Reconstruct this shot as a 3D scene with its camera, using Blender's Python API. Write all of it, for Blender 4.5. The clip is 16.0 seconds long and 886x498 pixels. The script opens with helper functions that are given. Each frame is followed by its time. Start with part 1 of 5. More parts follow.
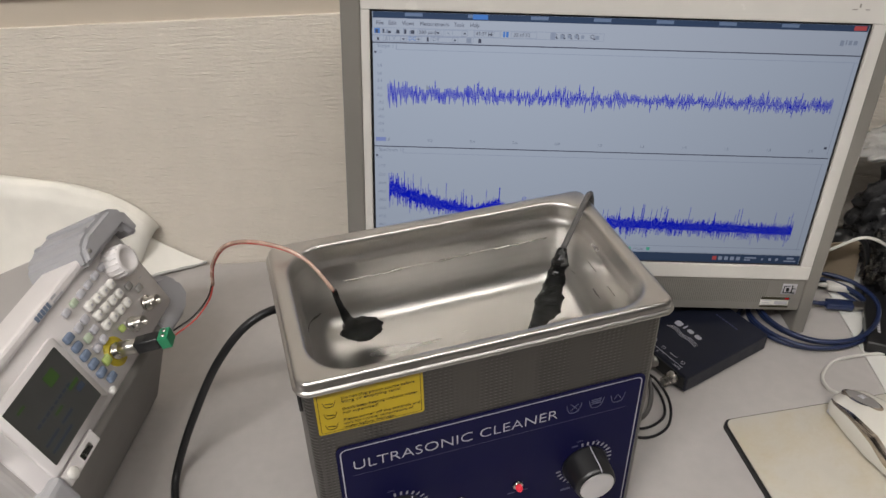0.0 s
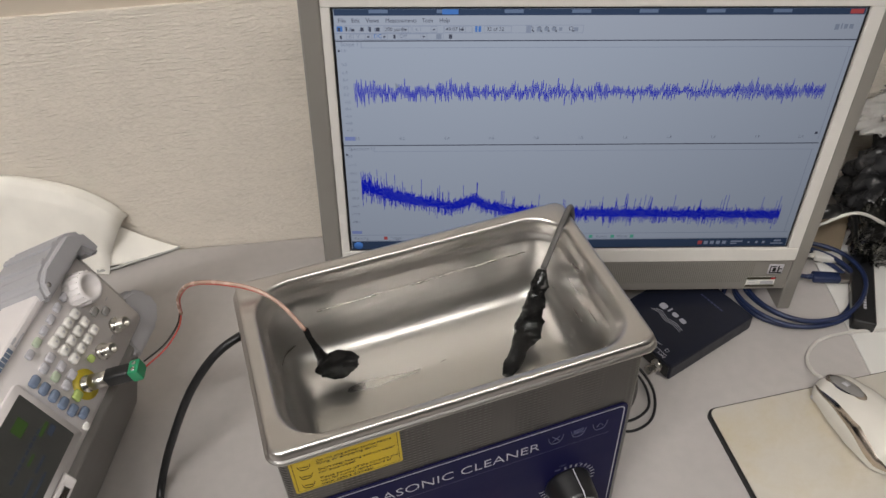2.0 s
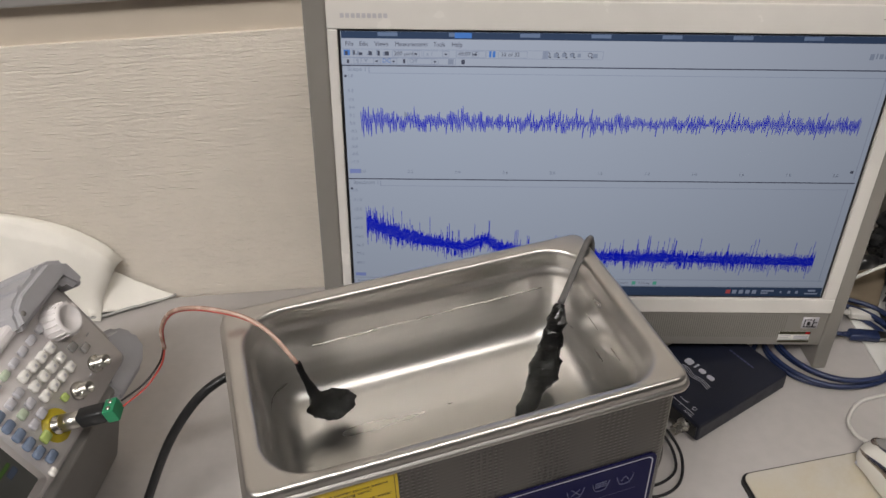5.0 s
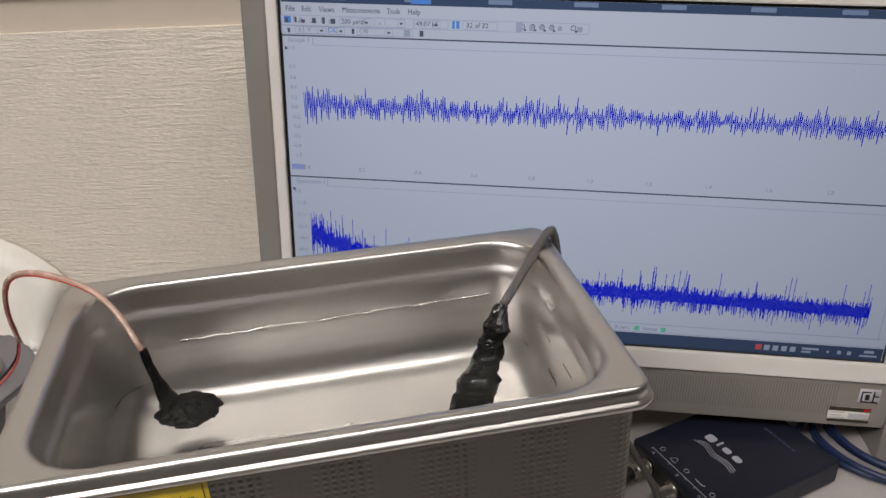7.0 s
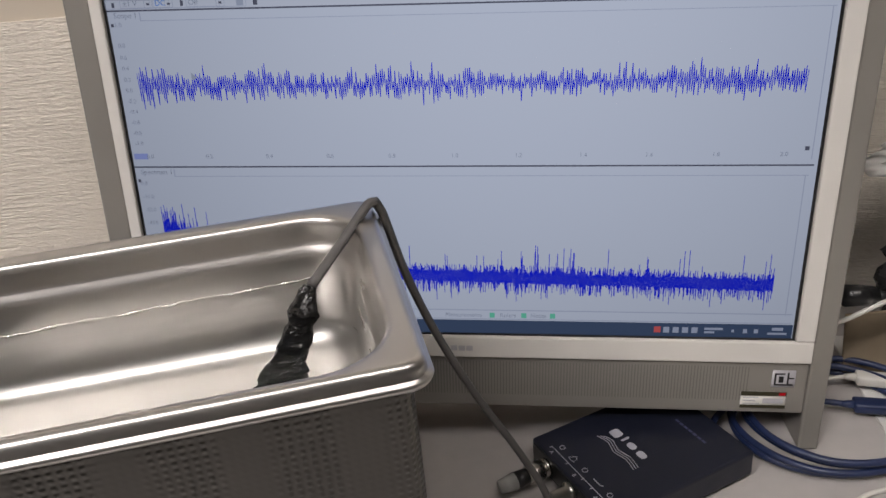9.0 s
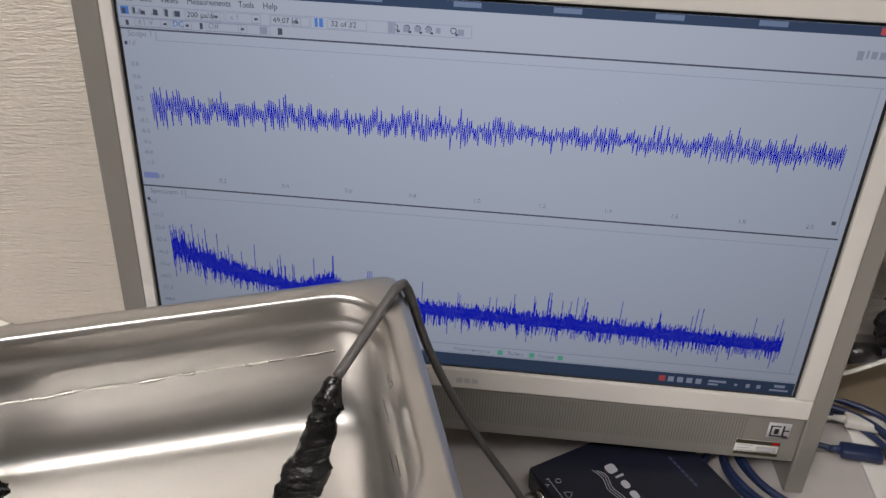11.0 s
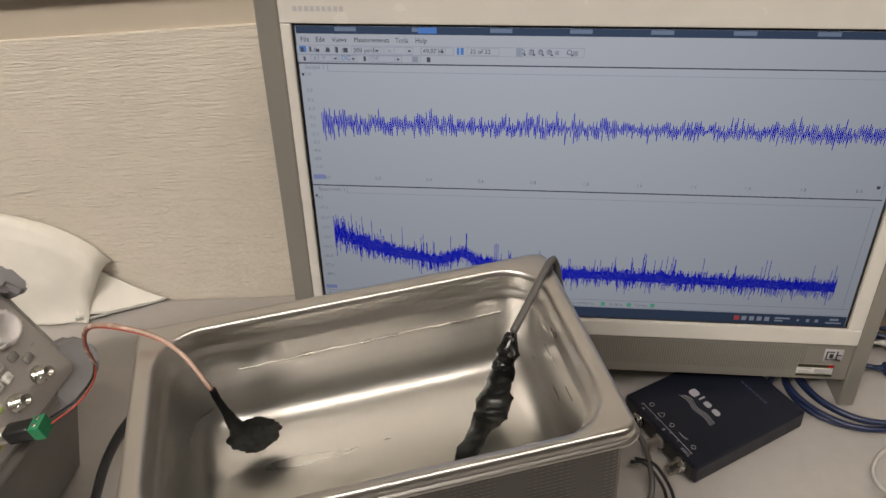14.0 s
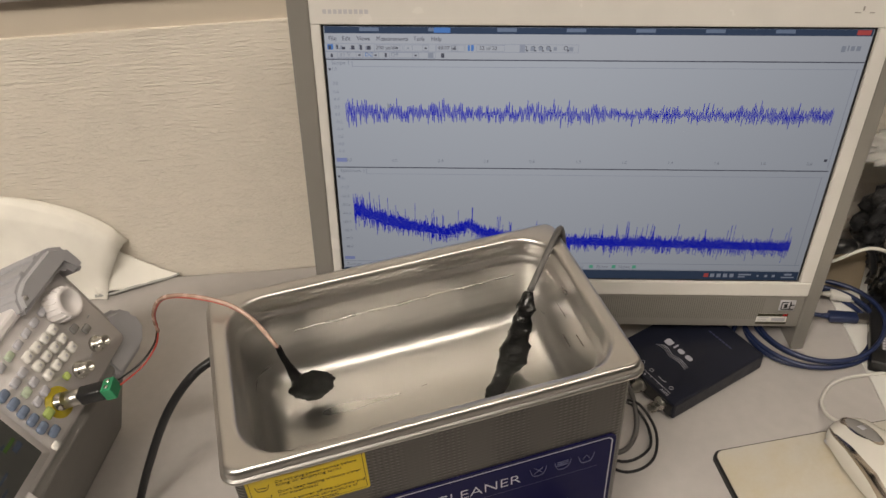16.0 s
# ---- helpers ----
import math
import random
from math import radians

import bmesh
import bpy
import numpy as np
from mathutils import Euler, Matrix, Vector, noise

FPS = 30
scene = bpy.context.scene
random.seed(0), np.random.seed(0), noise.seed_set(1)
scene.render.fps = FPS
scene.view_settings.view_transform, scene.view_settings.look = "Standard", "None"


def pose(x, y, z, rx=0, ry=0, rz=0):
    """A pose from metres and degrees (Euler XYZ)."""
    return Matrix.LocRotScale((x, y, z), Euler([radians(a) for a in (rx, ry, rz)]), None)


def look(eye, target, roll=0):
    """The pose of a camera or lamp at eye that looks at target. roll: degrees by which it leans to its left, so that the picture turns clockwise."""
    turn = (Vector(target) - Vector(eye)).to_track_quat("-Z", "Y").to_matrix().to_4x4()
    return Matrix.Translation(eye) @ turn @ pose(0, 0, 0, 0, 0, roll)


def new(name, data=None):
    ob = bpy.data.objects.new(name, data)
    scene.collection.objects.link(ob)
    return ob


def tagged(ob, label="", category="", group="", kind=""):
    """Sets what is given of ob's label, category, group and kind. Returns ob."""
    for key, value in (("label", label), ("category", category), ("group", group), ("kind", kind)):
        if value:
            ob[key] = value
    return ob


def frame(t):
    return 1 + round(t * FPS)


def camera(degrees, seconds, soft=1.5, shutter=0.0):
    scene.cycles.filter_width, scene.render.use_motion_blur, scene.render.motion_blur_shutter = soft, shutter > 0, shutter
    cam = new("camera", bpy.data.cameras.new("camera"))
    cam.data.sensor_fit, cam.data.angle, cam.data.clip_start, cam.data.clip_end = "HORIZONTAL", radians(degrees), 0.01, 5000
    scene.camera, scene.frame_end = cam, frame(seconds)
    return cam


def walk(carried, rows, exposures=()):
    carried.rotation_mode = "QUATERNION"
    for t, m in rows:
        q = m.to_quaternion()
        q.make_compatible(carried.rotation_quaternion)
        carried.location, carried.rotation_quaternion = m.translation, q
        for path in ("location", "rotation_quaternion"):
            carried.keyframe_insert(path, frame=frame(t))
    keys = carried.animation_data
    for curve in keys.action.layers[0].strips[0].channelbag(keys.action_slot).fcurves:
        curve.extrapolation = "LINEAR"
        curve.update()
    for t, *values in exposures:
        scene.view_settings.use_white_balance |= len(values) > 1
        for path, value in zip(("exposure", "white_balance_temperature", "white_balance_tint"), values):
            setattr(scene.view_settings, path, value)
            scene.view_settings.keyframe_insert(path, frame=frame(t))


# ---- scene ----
cam = camera(58.6, 16.0, soft=1.5)
PATH = [
    (0, (-0.005, -0.352, 0.61), (0.451, 1.193, -0.576), -2.1),
    (0.5, (0.017, -0.314, 0.628), (0.47, 1.195, -0.604), -3.0),
    (1, (0.026, -0.295, 0.659), (0.453, 1.137, -0.67), -3.5),
    (1.5, (0.03, -0.286, 0.67), (0.449, 1.105, -0.705), -3.8),
    (2, (0.034, -0.277, 0.668), (0.457, 1.104, -0.715), -3.7),
    (2.5, (0.039, -0.271, 0.665), (0.466, 1.108, -0.72), -3.8),
    (3, (0.039, -0.269, 0.663), (0.468, 1.125, -0.706), -3.7),
    (3.5, (0.036, -0.267, 0.658), (0.473, 1.143, -0.691), -3.4),
    (4, (0.034, -0.267, 0.653), (0.47, 1.16, -0.678), -3.0),
    (6.5, (0.091, -0.257, 0.491), (0.506, 1.431, -0.499), -2.2),
    (7, (0.137, -0.238, 0.459), (0.454, 1.498, -0.481), -3.2),
    (7.5, (0.172, -0.234, 0.428), (0.472, 1.545, -0.436), -4.6),
    (8, (0.201, -0.238, 0.41), (0.531, 1.552, -0.419), -5.7),
    (8.5, (0.235, -0.235, 0.408), (0.549, 1.54, -0.457), -6.5),
    (11, (0.225, -0.17, 0.483), (0.563, 1.463, -0.62), -1.6),
    (11.5, (0.211, -0.175, 0.523), (0.508, 1.384, -0.694), -1.4),
    (12, (0.209, -0.171, 0.541), (0.437, 1.366, -0.718), -3.4),
    (12.5, (0.203, -0.178, 0.542), (0.418, 1.346, -0.736), -4.1),
    (13, (0.2, -0.178, 0.544), (0.403, 1.345, -0.736), -4.8),
    (13.5, (0.177, -0.195, 0.555), (0.399, 1.338, -0.71), -5.3),
    (14, (0.133, -0.238, 0.577), (0.401, 1.327, -0.639), -5.8),
    (14.5, (0.091, -0.263, 0.615), (0.42, 1.27, -0.627), -4.5),
    (15, (0.071, -0.286, 0.635), (0.422, 1.223, -0.63), -4.5),
    (15.5, (0.066, -0.288, 0.635), (0.439, 1.204, -0.643), -4.6),
    (16, (0.067, -0.288, 0.633), (0.446, 1.2, -0.648), -4.4),
]
walk(cam, [(t, look(eye, target, roll)) for t, eye, target, roll in PATH],
     [(0, -0.03, 6400, 10), (4, -0.05, 6450, 11), (6.5, 0.0, 6450, 12), (8.5, 0.0, 6450, 14), (11, -0.08, 6450, 13), (12, -0.1, 6550, 12), (12.5, -0.1, 6800, 11), (14, -0.06, 7050, 11), (16, -0.03, 7250, 11)])

# ---- world and lights ----
world = bpy.data.worlds.new("room_world")
scene.world = world
world.use_nodes = True
world.node_tree.nodes["Background"].inputs[0].default_value = (0.9, 0.92, 1.0, 1)
world.node_tree.nodes["Background"].inputs[1].default_value = 0.02
FLOOR_Z, CEIL_Z = -0.72, 1.75


def area(name, m, sx, sy, watts, color):
    l = bpy.data.lights.new(name, "AREA")
    l.shape, l.size, l.size_y, l.energy, l.color = "RECTANGLE", sx, sy, watts, color
    ob = new(name, l)
    ob.matrix_world = m
    return ob


LAMPS = [(-0.80, -0.85, 48.0), (0.50, -0.80, 10.5)]
for lx, ly, watts in LAMPS:
    area("fluorescent_light", pose(lx, ly, CEIL_Z - 0.055), 1.2, 0.24, watts, (1.0, 0.965, 0.925))


# ---- materials ----
def mat(name, color, rough=0.5, metal=0.0, vary=0.06, scale=40.0, bump=0.0, bscale=300.0, spec=0.5, stain=0.0, coat=0.0, stretch=None, alpha=None):
    m = bpy.data.materials.new(name)
    m.use_nodes = True
    nt = m.node_tree
    b = nt.nodes["Principled BSDF"]
    b.inputs["Roughness"].default_value, b.inputs["Metallic"].default_value = rough, metal
    b.inputs["Specular IOR Level"].default_value, b.inputs["Coat Weight"].default_value = spec, coat
    tc = nt.nodes.new("ShaderNodeTexCoord")
    src = tc.outputs["Object"]
    if stretch:
        mp = nt.nodes.new("ShaderNodeMapping")
        mp.inputs["Scale"].default_value = stretch
        nt.links.new(src, mp.inputs[0])
        src = mp.outputs[0]

    def noise_at(s, detail=4.0):
        n = nt.nodes.new("ShaderNodeTexNoise")
        n.inputs["Scale"].default_value, n.inputs["Detail"].default_value = s, detail
        nt.links.new(src, n.inputs["Vector"])
        return n.outputs["Fac"]

    def ramp(fac, lo, hi, a=0.3, z=0.7):
        r = nt.nodes.new("ShaderNodeMapRange")
        for k, v in zip((1, 2, 3, 4), (a, z, lo, hi)):
            r.inputs[k].default_value = v
        nt.links.new(fac, r.inputs[0])
        return r.outputs[0]

    fine, big = noise_at(scale), noise_at(scale * 0.12, 2.0)
    mul = nt.nodes.new("ShaderNodeMath")
    mul.operation = "MULTIPLY"
    nt.links.new(ramp(fine, 1 - vary, 1 + vary), mul.inputs[0])
    nt.links.new(ramp(big, 1 - vary - stain, 1 + vary), mul.inputs[1])
    mix = nt.nodes.new("ShaderNodeVectorMath")
    mix.operation = "SCALE"
    mix.inputs[0].default_value = color
    nt.links.new(mul.outputs[0], mix.inputs["Scale"])
    nt.links.new(mix.outputs[0], b.inputs["Base Color"])
    nt.links.new(ramp(fine, max(rough - 0.06, 0.02), min(rough + 0.06, 1)), b.inputs["Roughness"])
    if bump:
        bp = nt.nodes.new("ShaderNodeBump")
        bp.inputs["Strength"].default_value, bp.inputs["Distance"].default_value = bump, 0.001
        nt.links.new(noise_at(bscale, 3.0), bp.inputs["Height"])
        nt.links.new(bp.outputs[0], b.inputs["Normal"])
    if alpha is not None:
        b.inputs["Alpha"].default_value = alpha
    return m


def glow(name, color, strength=1.0):
    m = bpy.data.materials.new(name)
    m.use_nodes = True
    b = m.node_tree.nodes["Principled BSDF"]
    b.inputs["Base Color"].default_value = (0.01, 0.01, 0.012, 1)
    b.inputs["Roughness"].default_value = 0.28
    b.inputs["Specular IOR Level"].default_value = 0.25
    b.inputs["Emission Color"].default_value = (*color, 1)
    b.inputs["Emission Strength"].default_value = strength
    return m


def wall_paper():
    m = mat("woven_wallpaper", (0.80, 0.735, 0.645), 0.85, vary=0.03, scale=30.0)
    nt = m.node_tree
    b = nt.nodes["Principled BSDF"]
    tc = nt.nodes.new("ShaderNodeTexCoord")
    heights = []
    for sc3, s in (((9, 9, 88), 4.0), ((40, 40, 180), 4.0)):
        mp = nt.nodes.new("ShaderNodeMapping")
        mp.inputs["Scale"].default_value = sc3
        n = nt.nodes.new("ShaderNodeTexNoise")
        n.inputs["Scale"].default_value, n.inputs["Detail"].default_value = s, 2.0
        nt.links.new(tc.outputs["Object"], mp.inputs[0])
        nt.links.new(mp.outputs[0], n.inputs["Vector"])
        heights.append(n.outputs["Fac"])
    ad = nt.nodes.new("ShaderNodeMath")
    nt.links.new(heights[0], ad.inputs[0])
    nt.links.new(heights[1], ad.inputs[1])
    bp = nt.nodes.new("ShaderNodeBump")
    bp.inputs["Strength"].default_value, bp.inputs["Distance"].default_value = 1.0, 0.0021
    nt.links.new(ad.outputs[0], bp.inputs["Height"])
    nt.links.new(bp.outputs[0], b.inputs["Normal"])
    return m


def dotted_steel():
    """Pressed sheet steel with a regular grid of small dents; the base colour is darkened for the shaded front."""
    # far darker than the tank steel: the front's shade is in this colour
    m = mat("shaded_dotted_steel", (0.108, 0.104, 0.098), 0.36, 1.0, vary=0.05, scale=25.0)
    nt = m.node_tree
    b = nt.nodes["Principled BSDF"]
    tc = nt.nodes.new("ShaderNodeTexCoord")
    sep = nt.nodes.new("ShaderNodeSeparateXYZ")
    nt.links.new(tc.outputs["Object"], sep.inputs[0])
    waves = []
    for axes, pitch in (((0, 1), 0.0036), ((2,), 0.0031)):
        src = sep.outputs[axes[0]]
        if len(axes) > 1:
            ad = nt.nodes.new("ShaderNodeMath")
            nt.links.new(src, ad.inputs[0])
            nt.links.new(sep.outputs[axes[1]], ad.inputs[1])
            src = ad.outputs[0]
        k = nt.nodes.new("ShaderNodeMath")
        k.operation = "MULTIPLY"
        k.inputs[1].default_value = math.tau / pitch
        nt.links.new(src, k.inputs[0])
        s = nt.nodes.new("ShaderNodeMath")
        s.operation = "SINE"
        nt.links.new(k.outputs[0], s.inputs[0])
        h = nt.nodes.new("ShaderNodeMath")
        h.operation = "MULTIPLY_ADD"
        h.inputs[1].default_value, h.inputs[2].default_value = 0.5, 0.5
        nt.links.new(s.outputs[0], h.inputs[0])
        waves.append(h.outputs[0])
    p = nt.nodes.new("ShaderNodeMath")
    p.operation = "MULTIPLY"
    nt.links.new(waves[0], p.inputs[0])
    nt.links.new(waves[1], p.inputs[1])
    bp = nt.nodes.new("ShaderNodeBump")
    bp.inputs["Strength"].default_value, bp.inputs["Distance"].default_value = 0.8, 0.00035
    # the dents fade in and out in upright bands
    bk = nt.nodes.new("ShaderNodeMath")
    bk.operation = "MULTIPLY"
    bk.inputs[1].default_value = math.tau / 0.042
    nt.links.new(sep.outputs[0], bk.inputs[0])
    bs = nt.nodes.new("ShaderNodeMath")
    bs.operation = "SINE"
    nt.links.new(bk.outputs[0], bs.inputs[0])
    bm2 = nt.nodes.new("ShaderNodeMapRange")
    for k3, v3 in zip((1, 2, 3, 4), (-0.7, 0.3, 0.15, 1.0)):
        bm2.inputs[k3].default_value = v3
    nt.links.new(bs.outputs[0], bm2.inputs[0])
    nt.links.new(bm2.outputs[0], bp.inputs["Strength"])
    nt.links.new(p.outputs[0], bp.inputs["Height"])
    nt.links.new(bp.outputs[0], b.inputs["Normal"])
    return m


def clear(name, tint, gloss_rough=0.03, ior=1.33):
    """A clear film: what is behind shows through, with a glossy sheen by Fresnel."""
    m = bpy.data.materials.new(name)
    m.use_nodes = True
    nt = m.node_tree
    out = nt.nodes["Material Output"]
    nt.nodes.remove(nt.nodes["Principled BSDF"])
    tr, gl = nt.nodes.new("ShaderNodeBsdfTransparent"), nt.nodes.new("ShaderNodeBsdfGlossy")
    tr.inputs[0].default_value = (*tint, 1)
    gl.inputs["Roughness"].default_value = gloss_rough
    fr, mx = nt.nodes.new("ShaderNodeFresnel"), nt.nodes.new("ShaderNodeMixShader")
    fr.inputs[0].default_value = ior
    n, bp = nt.nodes.new("ShaderNodeTexNoise"), nt.nodes.new("ShaderNodeBump")
    n.inputs["Scale"].default_value = 45.0
    bp.inputs["Strength"].default_value, bp.inputs["Distance"].default_value = 0.25, 0.0015
    nt.links.new(n.outputs["Fac"], bp.inputs["Height"])
    nt.links.new(bp.outputs[0], gl.inputs["Normal"])
    nt.links.new(fr.outputs[0], mx.inputs[0])
    nt.links.new(tr.outputs[0], mx.inputs[1])
    nt.links.new(gl.outputs[0], mx.inputs[2])
    nt.links.new(mx.outputs[0], out.inputs[0])
    return m


def still_water():
    """Water that bends what lies in it; barely stirred."""
    m = bpy.data.materials.new("still_water")
    m.use_nodes = True
    nt = m.node_tree
    nt.nodes.remove(nt.nodes["Principled BSDF"])
    rf, gl = nt.nodes.new("ShaderNodeBsdfRefraction"), nt.nodes.new("ShaderNodeBsdfGlossy")
    rf.inputs["Color"].default_value = (0.97, 0.98, 0.97, 1)
    rf.inputs["Roughness"].default_value, rf.inputs["IOR"].default_value = 0.0, 1.33
    gl.inputs["Roughness"].default_value = 0.02
    fr, half, mx = nt.nodes.new("ShaderNodeFresnel"), nt.nodes.new("ShaderNodeMath"), nt.nodes.new("ShaderNodeMixShader")
    fr.inputs[0].default_value = 1.33
    half.operation = "MULTIPLY"
    half.inputs[1].default_value = 0.35
    n, bp = nt.nodes.new("ShaderNodeTexNoise"), nt.nodes.new("ShaderNodeBump")
    n.inputs["Scale"].default_value = 28.0
    bp.inputs["Strength"].default_value, bp.inputs["Distance"].default_value = 0.06, 0.0010
    nt.links.new(n.outputs["Fac"], bp.inputs["Height"])
    nt.links.new(bp.outputs[0], rf.inputs["Normal"])
    nt.links.new(bp.outputs[0], gl.inputs["Normal"])
    nt.links.new(fr.outputs[0], half.inputs[0])
    nt.links.new(half.outputs[0], mx.inputs[0])
    nt.links.new(rf.outputs[0], mx.inputs[1])
    nt.links.new(gl.outputs[0], mx.inputs[2])
    nt.links.new(mx.outputs[0], nt.nodes["Material Output"].inputs[0])
    return m


M_WALL = wall_paper()
M_BAND = mat("smooth_beige_panel", (0.58, 0.51, 0.42), 0.6, vary=0.03, scale=12)
M_RAIL = mat("grey_aluminium_rail", (0.46, 0.45, 0.44), 0.4, 0.6)
M_DESK = mat("grey_laminate", (0.43, 0.405, 0.39), 0.42, vary=0.03, scale=90, bump=0.04, bscale=900, stain=0.03)
# for unseen walls, kept dark so the steel and panel mirror less light
M_DARKWALL = mat("unseen_dark_wall", (0.15, 0.142, 0.13), 0.8, vary=0.03, scale=3)
# unseen upper wall, pale so the tank floor and rim mirror brightness
M_UPPER = mat("pale_unseen_wall", (0.80, 0.75, 0.68), 0.8, vary=0.03, scale=3)
# unseen floor, darkened so the cleaner's front picks up less light
M_FLOOR = mat("unseen_dark_floor", (0.12, 0.115, 0.105), 0.5, vary=0.1, scale=6)
M_CEIL = mat("ceiling_board", (0.75, 0.74, 0.71), 0.9, vary=0.04, scale=20, bump=0.3)
M_LAMP = glow("lamp_tube", (1.0, 0.93, 0.84), 14.0)
M_STEEL = mat("satin_stainless_steel", (0.535, 0.515, 0.495), 0.33, 1.0, vary=0.04, scale=18, bump=0.007, bscale=60, stretch=(0.25, 1.0, 6.0))
M_DOTS = dotted_steel()
# dark blue, with the shade on the cleaner's front also put into it
M_BLUE = mat("dark_blue_panel", (0.006, 0.006, 0.040), 0.5, vary=0.03, scale=20, spec=0.10)
M_PRINT = mat("pale_print", (0.46, 0.46, 0.52), 0.5)
M_TICK = mat("worn_dial_print", (0.30, 0.30, 0.34), 0.5)
M_FAINT = mat("faint_print", (0.06, 0.065, 0.13), 0.5)
# yellow lowered in the base colour, since the sticker sits in shade
M_YEL = mat("yellow_sticker", (0.46, 0.33, 0.006), 0.4, vary=0.06)
M_INK = mat("black_ink", (0.03, 0.026, 0.01), 0.6)
M_BLK = mat("black_plastic", (0.012, 0.012, 0.013), 0.35, vary=0.15)
M_RUB = mat("black_rubber_cable", (0.011, 0.011, 0.012), 0.4, vary=0.15, spec=0.35)
M_TAPE = mat("lumpy_black_tape", (0.006, 0.006, 0.006), 0.13, vary=0.2, scale=160, bump=0.6, bscale=300, spec=0.32)
M_BAGG = mat("smoky_grey_plastic_bag", (0.030, 0.030, 0.032), 0.28, vary=0.3, scale=60, bump=0.8, bscale=120)
M_HAZE = mat("hazy_plastic_film", (0.55, 0.54, 0.52), 0.3, vary=0.12, scale=60, bump=0.5, bscale=150, alpha=0.6)
M_CARD = mat("brown_cardboard", (0.30, 0.235, 0.16), 0.85, vary=0.06, scale=60, bump=0.2, bscale=500)
M_FROST = mat("frosted_plastic", (0.42, 0.41, 0.40), 0.35, vary=0.1, scale=15)
M_ALU = mat("spun_aluminium", (0.72, 0.72, 0.73), 0.3, 0.9)
M_CHR = mat("nickel_plate", (0.56, 0.54, 0.50), 0.27, 1.0, vary=0.12)
M_RED = mat("red_lens", (0.55, 0.01, 0.02), 0.25)
M_LEDON = glow("red_led_lit", (1.0, 0.03, 0.06), 0.7)
M_WHT = mat("white_gloss_plastic", (0.68, 0.655, 0.62), 0.22, vary=0.02)
M_SILV = mat("silver_painted_plastic", (0.27, 0.253, 0.232), 0.38, 0.25, vary=0.03)
M_SILVG = mat("bronze_silver_trim", (0.60, 0.53, 0.46), 0.2, 1.0, vary=0.12)
M_SLOT = mat("grille_slot", (0.19, 0.18, 0.165), 0.6)
M_GEN = mat("light_grey_plastic", (0.72, 0.685, 0.68), 0.45, vary=0.03)
M_BUMP = mat("grey_rubber_bumper", (0.36, 0.355, 0.37), 0.6, vary=0.05, bump=0.1)
M_DARK = mat("dark_grey_rubber", (0.24, 0.228, 0.218), 0.65, vary=0.08)
M_KEYB = mat("slate_blue_key", (0.15, 0.19, 0.27), 0.45)
M_KEYW = mat("white_key", (0.72, 0.70, 0.66), 0.45)
M_KEYG = mat("grey_key", (0.47, 0.46, 0.49), 0.45)
M_KEYL = mat("green_lit_key", (0.42, 0.52, 0.16), 0.45)
M_KEYP = mat("pale_green_key", (0.46, 0.53, 0.40), 0.45)
M_YRING = mat("yellow_print_ring", (0.60, 0.47, 0.03), 0.5)
# neutral grey base takes in the haze of glare on the display
M_LCD = mat("small_lcd", (0.060, 0.060, 0.056), 0.35, vary=0.05)
M_LCDG = glow("lcd_green", (0.05, 0.10, 0.015), 0.5)
M_LCDB = glow("lcd_blue", (0.04, 0.05, 0.07), 0.6)
M_GREEN = mat("green_terminal", (0.02, 0.22, 0.10), 0.4)
M_WRED = mat("red_wire", (0.42, 0.045, 0.03), 0.4)
M_SLEEVE = mat("clear_pinkish_sleeve", (0.45, 0.30, 0.24), 0.25, vary=0.15, scale=120)
M_CLEARP = mat("smoky_clear_plastic", (0.30, 0.30, 0.29), 0.2, vary=0.15, scale=120)
M_GREYC = mat("grey_cable", (0.095, 0.09, 0.087), 0.35, vary=0.12)
M_BOX = mat("dark_navy_case", (0.008, 0.010, 0.021), 0.45, vary=0.12, scale=80, bump=0.1, bscale=700)
M_NAVY = mat("navy_blue_cable", (0.014, 0.024, 0.072), 0.38, vary=0.1)
M_CORD = mat("off_white_cord", (0.60, 0.58, 0.54), 0.45)
def tinted(m, tint, scale, lo, hi):
    """Broad discoloured patches in an already made material."""
    nt = m.node_tree
    b = nt.nodes["Principled BSDF"]
    src = b.inputs["Base Color"].links[0].from_socket
    tc = nt.nodes.new("ShaderNodeTexCoord")
    n = nt.nodes.new("ShaderNodeTexNoise")
    n.inputs["Scale"].default_value, n.inputs["Detail"].default_value, n.inputs["Roughness"].default_value = scale, 5.0, 0.62
    r = nt.nodes.new("ShaderNodeMapRange")
    for k, v in zip((1, 2, 3, 4), (lo, hi, 0.0, 1.0)):
        r.inputs[k].default_value = v
    mx = nt.nodes.new("ShaderNodeMix")
    mx.data_type, mx.blend_type = "RGBA", "MULTIPLY"
    mx.inputs[7].default_value = (*tint, 1)
    nt.links.new(tc.outputs["Object"], n.inputs["Vector"])
    nt.links.new(n.outputs["Fac"], r.inputs[0])
    nt.links.new(r.outputs[0], mx.inputs[0])
    nt.links.new(src, mx.inputs[6])
    nt.links.new(mx.outputs[2], b.inputs["Base Color"])
    return m


M_PADT = mat("worn_cream_cloth", (0.53, 0.495, 0.43), 0.9, vary=0.06, scale=25, bump=0.3, bscale=1200, stain=0.14)
tinted(M_PADT, (0.86, 0.79, 0.62), 13.0, 0.50, 0.78)
M_MOUSE = mat("ivory_gloss_plastic", (0.68, 0.65, 0.59), 0.12, vary=0.02, spec=0.6)
